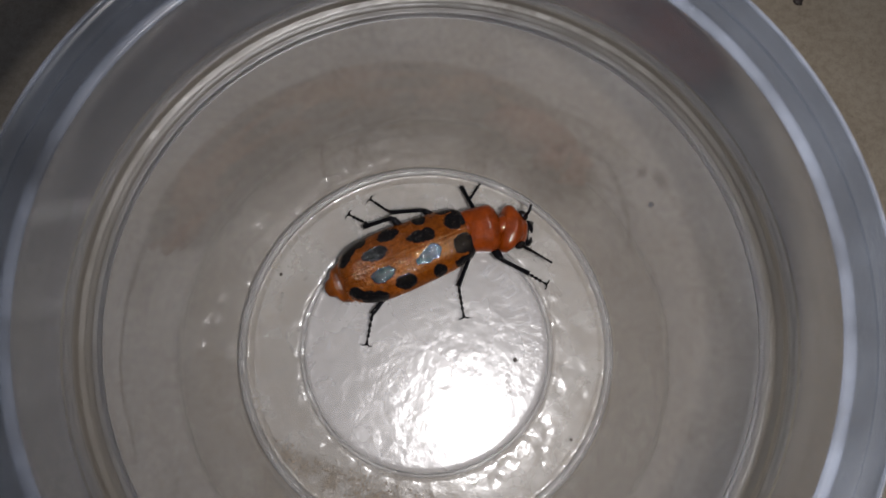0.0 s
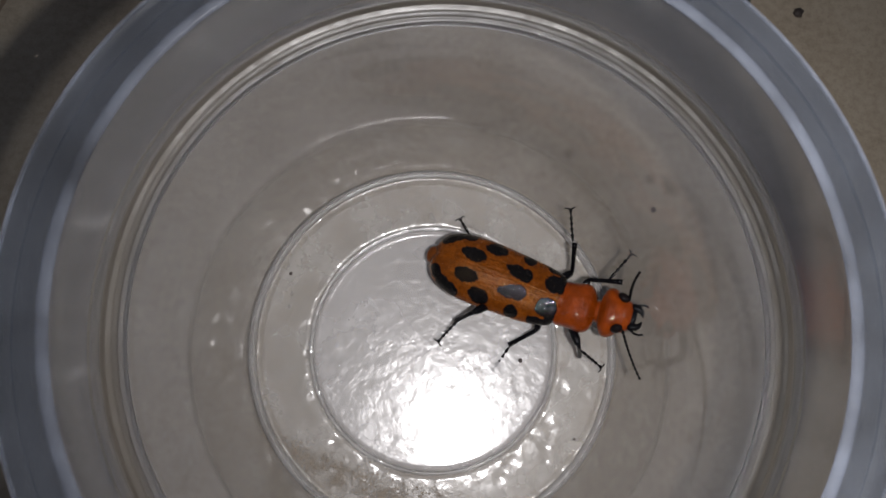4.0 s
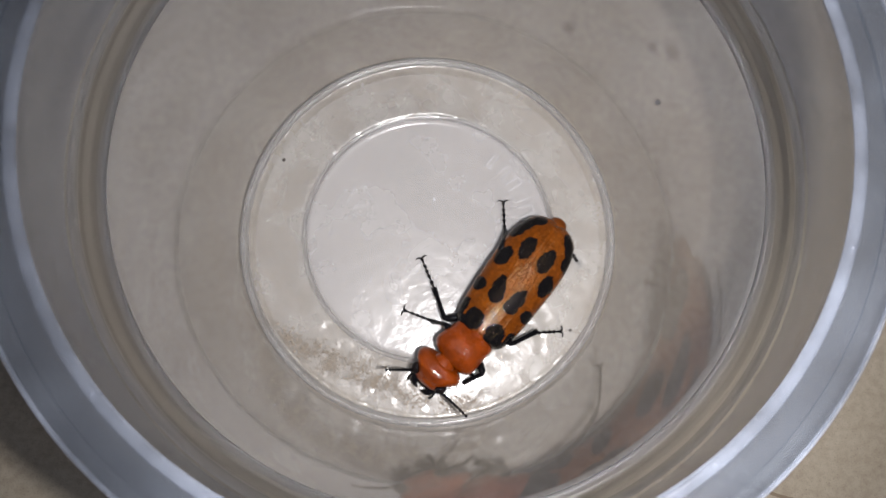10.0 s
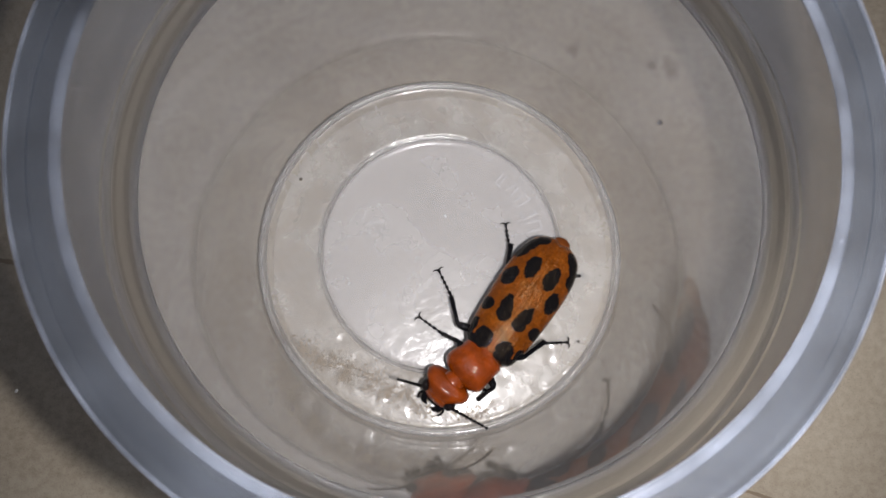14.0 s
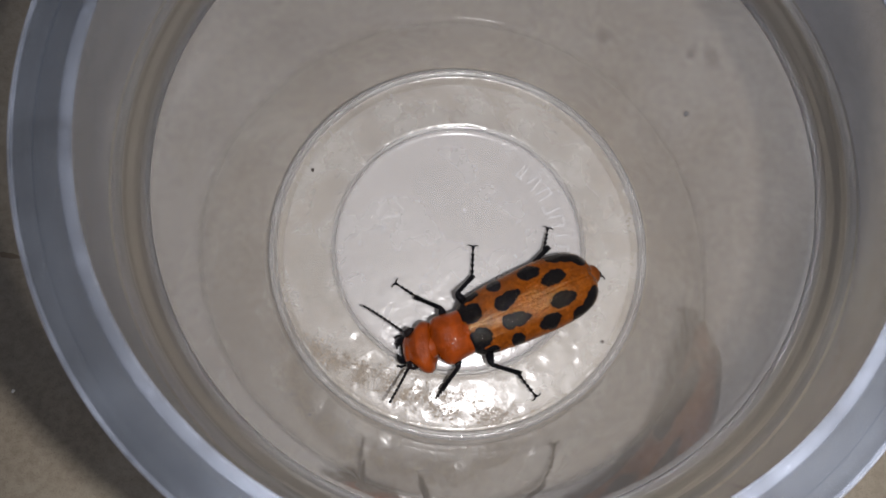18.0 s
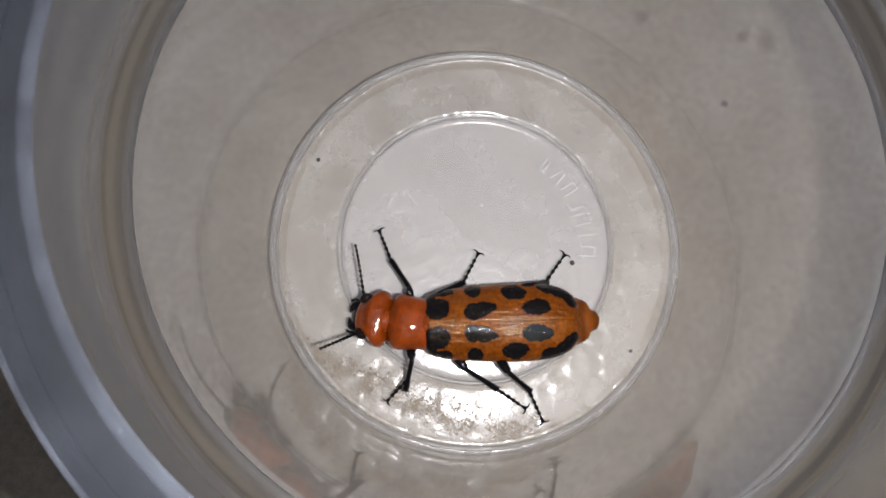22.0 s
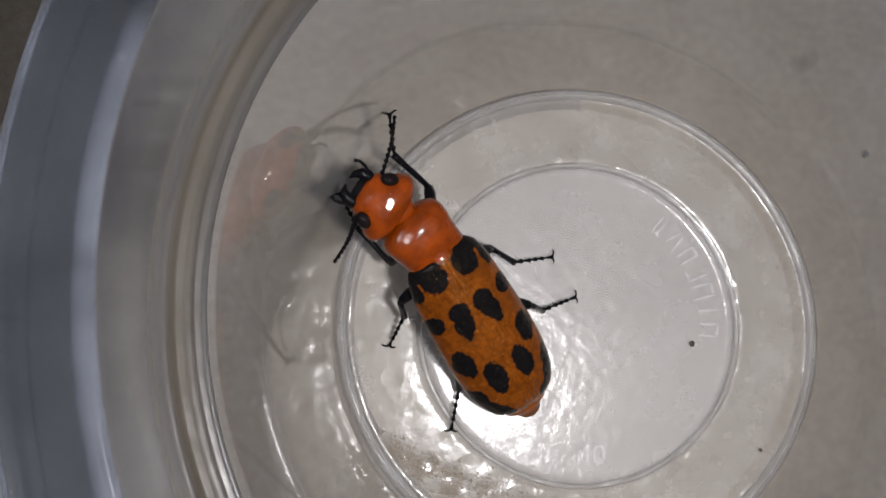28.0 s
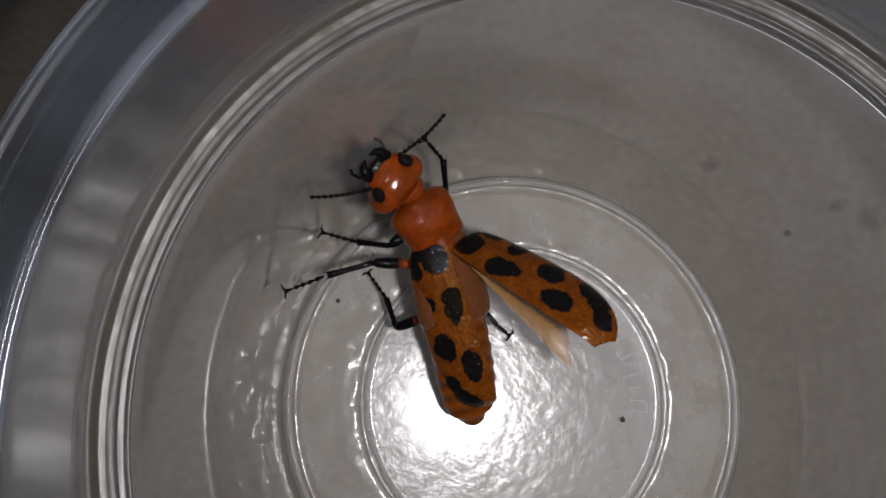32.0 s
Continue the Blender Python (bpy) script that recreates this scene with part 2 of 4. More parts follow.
def spline(rows, n):
    """Rows of numbers, smoothly filled in to n rows."""
    rows = np.array(rows, float)
    k = np.concatenate([[0], np.cumsum(np.hypot(*np.diff(rows[:, :2], axis=0).T) + 1e-3)])
    out = []
    for s in np.linspace(0, k[-1], n):
        i = min(max(np.searchsorted(k, s) - 1, 0), len(k) - 2)
        p = rows[[max(i - 1, 0), i, i + 1, min(i + 2, len(rows) - 1)]]
        u = (s - k[i]) / (k[i + 1] - k[i])
        out.append(0.5 * (2 * p[1] + (p[2] - p[0]) * u + (2 * p[0] - 5 * p[1] + 4 * p[2] - p[3]) * u * u + (3 * p[1] - p[0] - 3 * p[2] + p[3]) * u ** 3))
    return np.array(out)


def loft(stations, n=28, steps=24, power=2.2, shape=None, paint=None):
    """A closed body along x through stations (x, half width, top, bottom) in mm, with rounded sections."""
    bm = bmesh.new()
    layer = bm.verts.layers.float_color.new("tone")
    rings = []
    for x, w, top, bottom in spline(stations, n):
        w, mid, half = max(w, 0.02), (top + bottom) / 2, max((top - bottom) / 2, 0.02)
        ring = []
        for i in range(steps):
            a = 2 * math.pi * i / steps
            c, s = math.cos(a), math.sin(a)
            y = w * math.copysign(abs(c) ** (2 / power), c)
            z = mid + half * math.copysign(abs(s) ** (2 / power), s)
            p = Vector((x, y, z))
            if shape:
                p = shape(p, w, mid, half)
            v = bm.verts.new(p * MM)
            v[layer] = (*(paint(p) if paint else (0.5, 0.5, 0.5)), 1)
            ring.append(v)
        rings.append(ring)
    for a, b in zip(rings, rings[1:]):
        for i in range(steps):
            j = (i + 1) % steps
            bm.faces.new((a[i], a[j], b[j], b[i]))
    bm.faces.new(rings[0][::-1])
    bm.faces.new(rings[-1])
    bmesh.ops.recalc_face_normals(bm, faces=bm.faces)
    return bm


def merge(*parts):
    """Several bmeshes as one."""
    me = bpy.data.meshes.new("joined")
    bm = bmesh.new()
    for b in parts:
        b.to_mesh(me)
        b.free()
        bm.from_mesh(me)
    bpy.data.meshes.remove(me)
    return bm


def tube(points, radii, steps=8, tone=(0.003, 0.003, 0.004)):
    """A round limb through points in mm."""
    bm = bmesh.new()
    layer = bm.verts.layers.float_color.new("tone")
    rings = []
    for i, (p, r) in enumerate(zip(points, radii)):
        d = (Vector(points[min(i + 1, len(points) - 1)]) - Vector(points[max(i - 1, 0)])).normalized()
        side = d.cross(Vector((0, 0, 1)) if abs(d.z) < 0.9 else Vector((0, 1, 0))).normalized()
        up = side.cross(d)
        ring = []
        for k in range(steps):
            a = 2 * math.pi * k / steps
            v = bm.verts.new((Vector(p) + (side * math.cos(a) + up * math.sin(a)) * r) * MM)
            v[layer] = (*(tone(p) if callable(tone) else tone), 1)
            ring.append(v)
        rings.append(ring)
    for a, b in zip(rings, rings[1:]):
        for k in range(steps):
            bm.faces.new((a[k], a[(k + 1) % steps], b[(k + 1) % steps], b[k]))
    bm.faces.new(rings[0][::-1])
    bm.faces.new(rings[-1])
    bmesh.ops.recalc_face_normals(bm, faces=bm.faces)
    return bm


# ---- the floor ----
FLOOR_Z = -1.9


def build_floor():
    bm = bmesh.new()
    bmesh.ops.create_grid(bm, x_segments=8, y_segments=8, size=1.5)
    ob = part("floor", bm, M["floor"], None, smooth=False)
    ob.location.z = FLOOR_Z * MM
    return tagged(ob, "bare beige screed floor, gritty and stained", "floor", kind="structure")


FLOOR = build_floor()


# ---- the tub ----
def build_tub():
    tub = new("plastic_tub")
    tagged(tub, "round clear plastic tub, scratched and dusty, standing open on the floor", "tub")
    # the frosted plate in the middle of the bottom, a little proud of the ring round it
    part("bottom_plate", lathe([(0, 0), (8, 0), (15.9, 0), (16.5, -0.02), (16.75, -0.1), (16.9, -0.28), (17.0, -0.5), (17.0, -1.0), (16.2, -1.1), (0, -1.1)], 160), M["disc"], tub, "frosted embossed plate in the bottom")
    part("bottom_ring", lathe([(17.02, -0.5), (17.25, -0.55), (17.5, -0.42), (17.75, -0.28), (18.2, -0.25), (20, -0.22), (23.7, -0.18), (24.3, -0.25), (24.6, -0.3), (24.85, -0.12), (25.0, 0.15),
                               (25.3, 0.3), (25.9, 0.1), (25.9, -1.0), (25.5, -1.9), (24.2, -1.9), (23.8, -1.25), (17.02, -1.1)], 160, True), M["ring"], tub, "dimpled clear ring, dirty along one side")
    part("wall_foot", lathe([(25.3, 0.3), (25.55, 0.6), (25.78, 1.2), (26.0, 2.3), (26.3, 4.4), (26.9, 8.0)], 160), M["wall"], tub, "smooth rounded foot of the wall")
    side = part("side_wall", lathe([(26.9, 8.0), (28.35, 19.0), (30.2, 34.4), (30.4, 35.6), (31.5, 35.5), (31.2, 33.0), (29.3, 18.0), (27.3, 3.5), (26.1, 0.1)], 160), M["wall"], tub)
    side.data.materials.append(M["wall_out"])
    for p in side.data.polygons:
        p.material_index = int(p.index >= 480)
    part("ledge", lathe([(30.4, 35.7), (30.42, 36.25), (30.62, 36.5), (30.9, 36.5), (31.05, 36.65), (31.15, 37.05), (31.4, 37.35), (31.75, 37.4), (31.95, 37.6), (32.05, 38.1),
                         (32.9, 38.1), (33.0, 37.2), (32.7, 36.6), (32.0, 36.1), (31.5, 35.65)], 200, True), M["bead"], tub, "thick clear ledge with bright edges")
    ring = lambda r, z, w, h: [(r + w * math.cos(t), z + h * math.sin(t)) for t in (2 * math.pi * k / 12 for k in range(12))]
    part("foot_bead", lathe(ring(25.05, 0.1, 0.32, 0.36), 200, True), M["bead"], tub)
    part("plate_bead", lathe(ring(17.2, -0.32, 0.3, 0.3), 160, True), M["bead"], tub)
    part("lip_bead", lathe(ring(34.0, 52.15, 0.2, 0.22), 200, True), M["edge"], tub)
    part("inner_bead", lathe(ring(30.75, 51.3, 0.52, 0.32), 200, True), M["edge"], tub)
    part("collar", lathe([(32.0, 38.2), (31.6, 42.5), (30.95, 48.5), (30.6, 50.3), (30.5, 50.8), (32.0, 50.6), (32.3, 48.0), (33.0, 42.0), (33.1, 38.2)], 160), M["collar"], tub)
    part("rim", lathe([(30.5, 50.8), (30.55, 51.2), (30.8, 51.45), (31.3, 51.5), (33.0, 51.75), (33.1, 51.85), (33.3, 51.8), (33.55, 51.95), (33.75, 52.2), (33.95, 52.25), (34.1, 52.1),
                       (34.15, 51.6), (34.05, 50.2), (33.5, 49.9), (33.3, 50.6), (32.0, 50.6)], 160), M["rim"], tub, "cloudy bluish flange with a raised lip")
    # the soft tub is squeezed a little out of true at the height of its ledge
    for ob in tub.children:
        for v in ob.data.vertices:
            z = v.co.z / MM
            v.co.x += 0.4 * MM * max(0.0, min(z / 36, (51 - z) / 13, 1))
    wall_marks(tub)
    emboss(tub)


def wall_point(turn, z, proud=0.05):
    """A point on the inner face of the tub, in mm: degrees round it and height."""
    r = np.interp(z, (0, 4.4, 8, 19, 34.4, 36.5, 37.4, 38.2, 50.8), (25.3, 26.3, 26.9, 28.35, 30.2, 30.6, 31.6, 32.0, 30.5)) - proud
    return Vector((r * math.cos(radians(turn)) + 0.4 * max(0.0, min(z / 36, (51 - z) / 13, 1)), r * math.sin(radians(turn)), z))


def wall_marks(tub):
    """Smudges and tiny blisters that cling to the wall."""
    rnd = random.Random(21)
    spots = [("smudge", 55.3, 17.2, 1.0, 1.5, "grey smudge on the wall"), ("smudge", 32.7, 27.8, 1.3, 1.6, "grey smudge on the wall"), ("smudge", 36.5, 25.5, 0.7, 1.2, "grey smudge on the wall")]
    for name, turn, z, wide, high, label in spots:
        bm = bmesh.new()
        for layer, size in enumerate((1.0, 0.72, 0.45)):
            seed, ring = rnd.uniform(0, 50), []
            centre = bm.verts.new(wall_point(turn, z, 0.05 + 0.02 * layer) * MM)
            for k in range(30):
                a = 2 * math.pi * k / 30
                f = size * (1 + 0.45 * noise.noise((math.cos(a) * 1.4, math.sin(a) * 1.4, seed)) + 0.15 * noise.noise((math.cos(a) * 5, math.sin(a) * 5, seed)))
                ring.append(bm.verts.new(wall_point(turn + math.degrees(wide * f * math.cos(a) / 29), z + high * f * math.sin(a), 0.05 + 0.02 * layer) * MM))
            for k in range(30):
                bm.faces.new((centre, ring[k], ring[(k + 1) % 30]))
        part(name, bm, M[name], tub, label)
    blisters = bmesh.new()
    at = [(-133.6, 17.1, 0.13), (-127.4, 17.9, 0.14), (-120.0, 9.0, 0.1)]
    at += [(rnd.uniform(0, 360), rnd.uniform(2, 34), rnd.uniform(0.04, 0.09)) for _ in range(70)]
    for turn, z, size in at:
        bmesh.ops.create_icosphere(blisters, subdivisions=2, radius=size * MM, matrix=Matrix.Translation(wall_point(turn, z, 0.0) * MM))
    for turn in (48, 71, 96, 13, -17, -52, -98, -139, 168, 141, 117):
        bmesh.ops.create_icosphere(blisters, subdivisions=2, radius=rnd.uniform(0.14, 0.24) * MM, matrix=Matrix.Translation(Vector((30.75 * math.cos(radians(turn)), 30.75 * math.sin(radians(turn)), 51.55)) * MM))
    tagged(part("blisters", blisters, M["edge"], tub, "tiny clear blisters on the wall and rim"), kind="stuff")


def bar(x0, y0, x1, y1, wide, z=0.0, high=0.16):
    """A raised rounded stroke on the bottom, in mm."""
    d = Vector((x1 - x0, y1 - y0, 0))
    bm = bmesh.new()
    bmesh.ops.create_cube(bm, size=1)
    bmesh.ops.bevel(bm, geom=bm.edges[:], offset=0.22, segments=1, affect="EDGES")
    bmesh.ops.transform(bm, matrix=Matrix.LocRotScale(Vector(((x0 + x1) / 2, (y0 + y1) / 2, z)) * MM, Euler((0, 0, math.atan2(d.y, d.x))), Vector((d.length + wide, wide, high * 2)) * MM), verts=bm.verts)
    return bm


def emboss(tub):
    # a maker's word as plain strokes, bent round the plate
    for i in range(7):
        a = radians(-1 + i * 8.6)
        r0, r1 = 12.9, 15.0
        c, q = Vector((math.cos(a), math.sin(a))), Vector((-math.sin(a), math.cos(a)))
        strokes = []
        for o in ((-0.62, 0.62), (0,), (-0.66, 0.66), (-0.55,), (-0.5, 0.5), (-0.6, 0.6), (-0.1, 0.5))[i]:
            p0, p1 = c * r0 + q * o, c * r1 + q * o * (0.45 if i == 5 else 1)
            strokes.append(bar(*p0, *p1, 0.26))
        if i in (0, 2, 3, 4, 6):
            p0, p1 = c * (r0 if i in (3, 6) else r1) - q * 0.5, c * (r0 if i in (3, 6) else r1) + q * 0.5
            strokes.append(bar(*p0, *p1, 0.26))
        part("raised_stroke", merge(*strokes), M["mark"], tub)
    # the triangle of the recycling mark and the strokes under it
    for i in range(3):
        a, b = (Vector((-9.7, 5.2)) + 2.5 * Vector((math.cos(t), math.sin(t))) for t in (radians(100 + 120 * i), radians(220 + 120 * i)))
        part("raised_stroke", bar(*a.lerp(b, 0.12), *a.lerp(b, 0.86), 0.42), M["faint"], tub)
    for x in (-10.6, -8.4):
        part("raised_stroke", merge(bar(x, 1.4, x, 2.9, 0.26), bar(x, 2.9, x + 0.9, 2.9, 0.26), bar(x, 2.1, x + 0.9, 2.1, 0.26)), M["faint"], tub)
    rnd = random.Random(9)
    hair = []
    for cx, cy, spread, turn, count in ((-0.5, -5.2, 3.6, 17, 20), (3.2, -0.8, 5.4, 31, 24), (-3, 9, 6, 60, 12), (6, -8, 6, 20, 14)):
        for _ in range(count):
            x, y, a, ln = cx + rnd.gauss(0, spread * 0.5), cy + rnd.gauss(0, spread * 0.5), radians(turn + rnd.gauss(0, 16)), rnd.uniform(0.2, 2.0)
            if math.hypot(x, y) < 14:
                hair.append(bar(x, y, x + ln * math.cos(a), y + ln * math.sin(a), 0.035, 0.0, 0.012))
    tagged(part("scratches", merge(*hair), M["scratch"], tub, "fine pale scratches"), kind="stuff")
    # tiny glossy nubs of the worn mould, catching the light
    nubs = bmesh.new()
    for _ in range(420):
        a, r = rnd.uniform(0, 2 * math.pi), 24 * math.sqrt(rnd.random())
        if abs(r - 17) < 0.8:
            continue
        size = rnd.uniform(0.04, 0.10)
        at = Matrix.LocRotScale(Vector((r * math.cos(a), r * math.sin(a), 0.0 if r < 17 else -0.2)) * MM, Euler((0, 0, a)), (1.0, rnd.uniform(0.6, 1.6), 0.6))
        bmesh.ops.create_icosphere(nubs, subdivisions=1, radius=size * MM, matrix=at)
    tagged(part("nubs", nubs, M["foot"], tub, "tiny glossy nubs in the bottom"), kind="stuff")
    word = bpy.data.curves.new("number", "FONT")
    word.body, word.size, word.extrude, word.align_x = "40", 3.0 * MM, 0.12 * MM, "CENTER"
    ob = new("number", word)
    me = bpy.data.meshes.new_from_object(ob.evaluated_get(bpy.context.evaluated_depsgraph_get()))
    bpy.data.objects.remove(ob)
    me.transform(Matrix.Translation(Vector((1.6, -12.8, 0.06)) * MM) @ Matrix.Diagonal((1, -1, 1, 1)))
    me.flip_normals()
    me.materials.clear()
    me.materials.append(M["mark"])
    number = new("raised_number", me)
    number.parent = tub


build_tub()


# ---- dirt and marks ----
def pebbles(name, spots, material, label, category, kind="stuff"):
    """Small uneven grains at (x, y, z, size) in mm, one mesh."""
    verts, faces = [], []
    for x, y, z, r in spots:
        k = len(verts)
        for d in ((1, 0, 0), (0, 1, 0), (-1, 0, 0), (0, -1, 0), (0, 0, 0.8), (0, 0, -0.5)):
            f = r * random.uniform(0.7, 1.3)
            verts.append(((x + d[0] * f) * MM, (y + d[1] * f) * MM, (z + d[2] * f) * MM))
        faces += [(k + i, k + (i + 1) % 4, k + 4) for i in range(4)] + [(k + (i + 1) % 4, k + i, k + 5) for i in range(4)]
    me = bpy.data.meshes.new(name)
    me.from_pydata(verts, [], faces)
    me.materials.append(material)
    return tagged(new(name, me), label, category, kind=kind)


def build_dirt():
    rnd = random.Random(4)
    grains = []
    while len(grains) < 6500:
        f = rnd.random()
        x = -22.5 + 37 * f
        mid = -12.0 - 11.0 * math.sin(f * 1.62) ** 0.8
        y = mid + rnd.gauss(0, 0.75 + 0.5 * math.sin(f * math.pi))
        r = math.hypot(x, y)
        keep = (0.25 + 0.75 * math.sin(min(f * 1.25, 1) * math.pi) ** 0.6) * (0.55 + 0.9 * noise.noise((x * 0.5, y * 0.5, 0)))
        if 17.6 < r < 24.4 and rnd.random() < keep:
            grains.append((x, y, -0.18, rnd.uniform(0.035, 0.085) if rnd.random() < 0.97 else rnd.uniform(0.12, 0.22)))
    pebbles("sand", grains, M["grit"], "fine grey-brown sand spilled along the ring of the tub", "sand")
    dust = []
    for _ in range(260):
        a, r = rnd.uniform(0, 2 * math.pi), 24.5 * math.sqrt(rnd.random())
        dust.append((r * math.cos(a), r * math.sin(a), 0.02 if r < 16 else -0.18, rnd.uniform(0.02, 0.06)))
    pebbles("dust", dust, M["grit"], "scattered specks of dust in the tub", "dust")
    for name, material, x, y, z, r, label in (
            ("crumb", M["speck"], -20.5, 10.3, -0.1, 0.26, "small dark crumb on the bottom ring"), ("crumb", M["speck"], 12.2, -1.8, 0.15, 0.3, "small dark crumb on the bottom plate"),
            ("crumb", M["speck"], 19.6, -12.6, -0.1, 0.2, "small dark crumb on the bottom ring"),
            ("pebble", M["speck"], 33.0, 21.0, FLOOR_Z + 0.1, 0.42, "dark grain lying on the floor"), ("pebble", M["speck"], 58.3, 54.0, FLOOR_Z + 0.2, 0.8, "dark grain lying on the floor"),
            ("pebble", M["speck"], 50.0, 55.6, FLOOR_Z + 0.2, 0.6, "dark grain lying on the floor"), 
            ("pebble", M["chalk"], -61.5, -19.0, FLOOR_Z + 0.2, 0.6, "pale crumb lying on the floor"), ("pebble", M["chalk"], -58.4, -20.6, FLOOR_Z + 0.1, 0.25, "pale crumb lying on the floor")):
        bm = bmesh.new()
        bmesh.ops.create_icosphere(bm, subdivisions=2, radius=r * MM)
        for v in bm.verts:
            v.co *= 1 + 0.5 * noise.noise(v.co / MM * 2.2 + Vector((x, y, 0)))
            v.co.z *= 0.55
        ob = part(name, bm, material, None, label)
        ob.location = Vector((x, y, z)) * MM
        tagged(ob, category=name)


def crack(points, wide):
    """A worn joint in the floor: a ragged dark strip just proud of it."""
    rnd = random.Random(int(points[0][0] * 10))
    line = spline(points, 90)
    bm = bmesh.new()
    rows = []
    for i, (x, y) in enumerate(line):
        d = line[min(i + 1, 89)] - line[max(i - 1, 0)]
        q = np.array((-d[1], d[0])) / np.hypot(*d)
        w = wide * (0.5 + 0.9 * abs(noise.noise((x * 0.35, y * 0.35, 1))) + rnd.uniform(0, 0.35)) * min(1, i / 8, (89 - i) / 8)
        rows.append([bm.verts.new(((x + q[0] * s * w) * MM, (y + q[1] * s * w) * MM, 0.05 * MM)) for s in (-1, -0.3, 0.4, 1)])
    for a, b in zip(rows, rows[1:]):
        for k in range(3):
            bm.faces.new((a[k], a[k + 1], b[k + 1], b[k]))
    part("floor_joint", bm, M["crack"], FLOOR, smooth=False)


build_dirt()
crack([(34, -30.2), (40.1, -32.0), (43.4, -32.8), (49.5, -34.7), (56, -36.4), (90, -46)], 0.32)
crack([(-78, 10), (-75.7, 22.4), (-73.3, 32), (-69.9, 40.9), (-64, 58)], 0.35)
crack([(-90, -0.6), (-72.6, -1.4), (-67.4, -1.7), (-62.2, -2.4), (-58, -3.0)], 0.45)

# rows: t, place in mm, heading, pitch, stretch of the abdomen
BODY = [(0, 5.4, 15.6, 0, 22.7, 0, 2.1),
    (1, 15, 10.9, 0, -9.4, 0, 1.5),
    (2, 15, 9.3, 1, -25.4, 2.9, -0.1),
    (3, 17.1, 7.9, 3.6, -20.4, 11.4, -1.5),
    (6, 16.7, -2.7, 0, -56.6, 0, -0.2),
    (7, 11.5, -8.2, 0, -96.8, 0, 1.8),
    (8, 5, -12.5, 0, -128.1, 0, 0.4),
    (9, 5.5, -13.8, 0, -129.2, 0, -1.5),
    (10, 6.5, -13.6, 0, -126, 0, -0.8),
    (11, 5.8, -14, 0, -124.5, 0, -1.3),
    (12, 6.3, -14.7, 0, -124.1, 0, -1.2),
    (13, 6.4, -14.7, 0, -124.3, 0, -1.5),
    (16, 6.4, -14, 0, -125.5, 0, -1.6),
    (17, 4.5, -13.2, 0, -140.4, 0, -1.4),
    (18, 0.9, -11.8, 0, -154.6, 0, -0.6),
    (19, -0.6, -11.8, 0, -159.3, 0, -0.2),
    (19.5, 0.1, -12.6, 0, -156.5, 0, -0.6),
    (20, -0.2, -13.9, 0, -153.4, 0, 0),
    (21, -2.6, -13, 0, -163.3, 0, 0.5),
    (22, -5.9, -10.5, 0, -176.2, 0, 2),
    (23, -10.3, -9, 0, 168.8, 0, 1.7),
    (24, -12.5, -5.2, 0, 152.9, 0, 0.2),
    (25, -11.2, 0.3, 0, 122.4, 0, 1.4),
    (28, -16.7, 5.9, 8.5, 126.5, 24.2, 0),
    (29, -16.8, 7.9, 7.7, 122.9, 21.9, 0),
    (30, -16.9, 7.7, 10.4, 128, 32.4, -1.3),
    (31, -13.3, 12.2, 10.5, 113.2, 30.1, 0),
    (31.5, -11.7, 13.5, 9.7, 108.6, 28, -0.2),
    (32, -10.3, 16.4, 7.9, 105, 19.9, 1.8)]
# rows: t, neck, front of the head
NECK = [(0, 10.1, 16.1, 5.5, 12.7, 15.8, 4.3),
    (1, 19.3, 10.2, 5.5, 22, 9.2, 4.3),
    (2, 19.8, 7.1, 6.8, 23.8, 6.5, 6.7),
    (3, 21, 7.5, 10.1, 24.5, 6.9, 11.4),
    (6, 20.6, -7, 5.5, 22.5, -9.8, 6.2),
    (7, 9.4, -11.4, 5.5, 6.9, -14.4, 4.3),
    (8, 1.3, -15.6, 5.5, -2, -17.2, 4.3),
    (9, 1.3, -16.8, 5.5, -1.2, -18.9, 4.3),
    (10, 2.2, -17.2, 5.5, 0.3, -19.4, 4.3),
    (11, 1.4, -17.9, 5.5, -0.5, -19.8, 4.3),
    (12, 1.9, -18.1, 5.5, 0, -20.3, 4.3),
    (13, 2, -18.2, 5.5, 0.1, -20.4, 4.3),
    (16, 1.5, -17.6, 5.5, -0.8, -19.4, 4.3),
    (17, -0.5, -15, 5.5, -4.4, -15.7, 4.3),
    (18, -3.4, -13.8, 5.5, -7.1, -14.3, 4.3),
    (19, -5.2, -14, 5.5, -8.6, -15.5, 4.3),
    (19.5, -4.1, -16.7, 5.5, -7.1, -19.4, 4.3),
    (20, -4.2, -17, 5.5, -7.4, -19.6, 4.3),
    (21, -7.8, -14.4, 5.5, -11, -14.4, 4.3),
    (22, -10.1, -10.1, 5.5, -13.5, -9.7, 4.3),
    (23, -14.6, -8.5, 5.5, -18.2, -7.9, 4.3),
    (24, -16.4, -1.9, 5.5, -19.1, -0.3, 4.3),
    (25, -13.7, 4.2, 5.5, -16, 7.2, 4.3),
    (28, -18.8, 7, 15.8, -22.3, 9.1, 15.5),
    (29, -18.4, 9.9, 14.9, -21.5, 12.3, 14.5),
    (30, -18.2, 8.3, 18.3, -21.7, 11.1, 18.4),
    (31, -13.5, 13.8, 18.2, -16.7, 16.2, 18.2),
    (31.5, -13.1, 15.3, 17.3, -15.8, 18, 17.1),
    (32, -12.7, 19.3, 14.9, -16, 21.2, 18.6)]
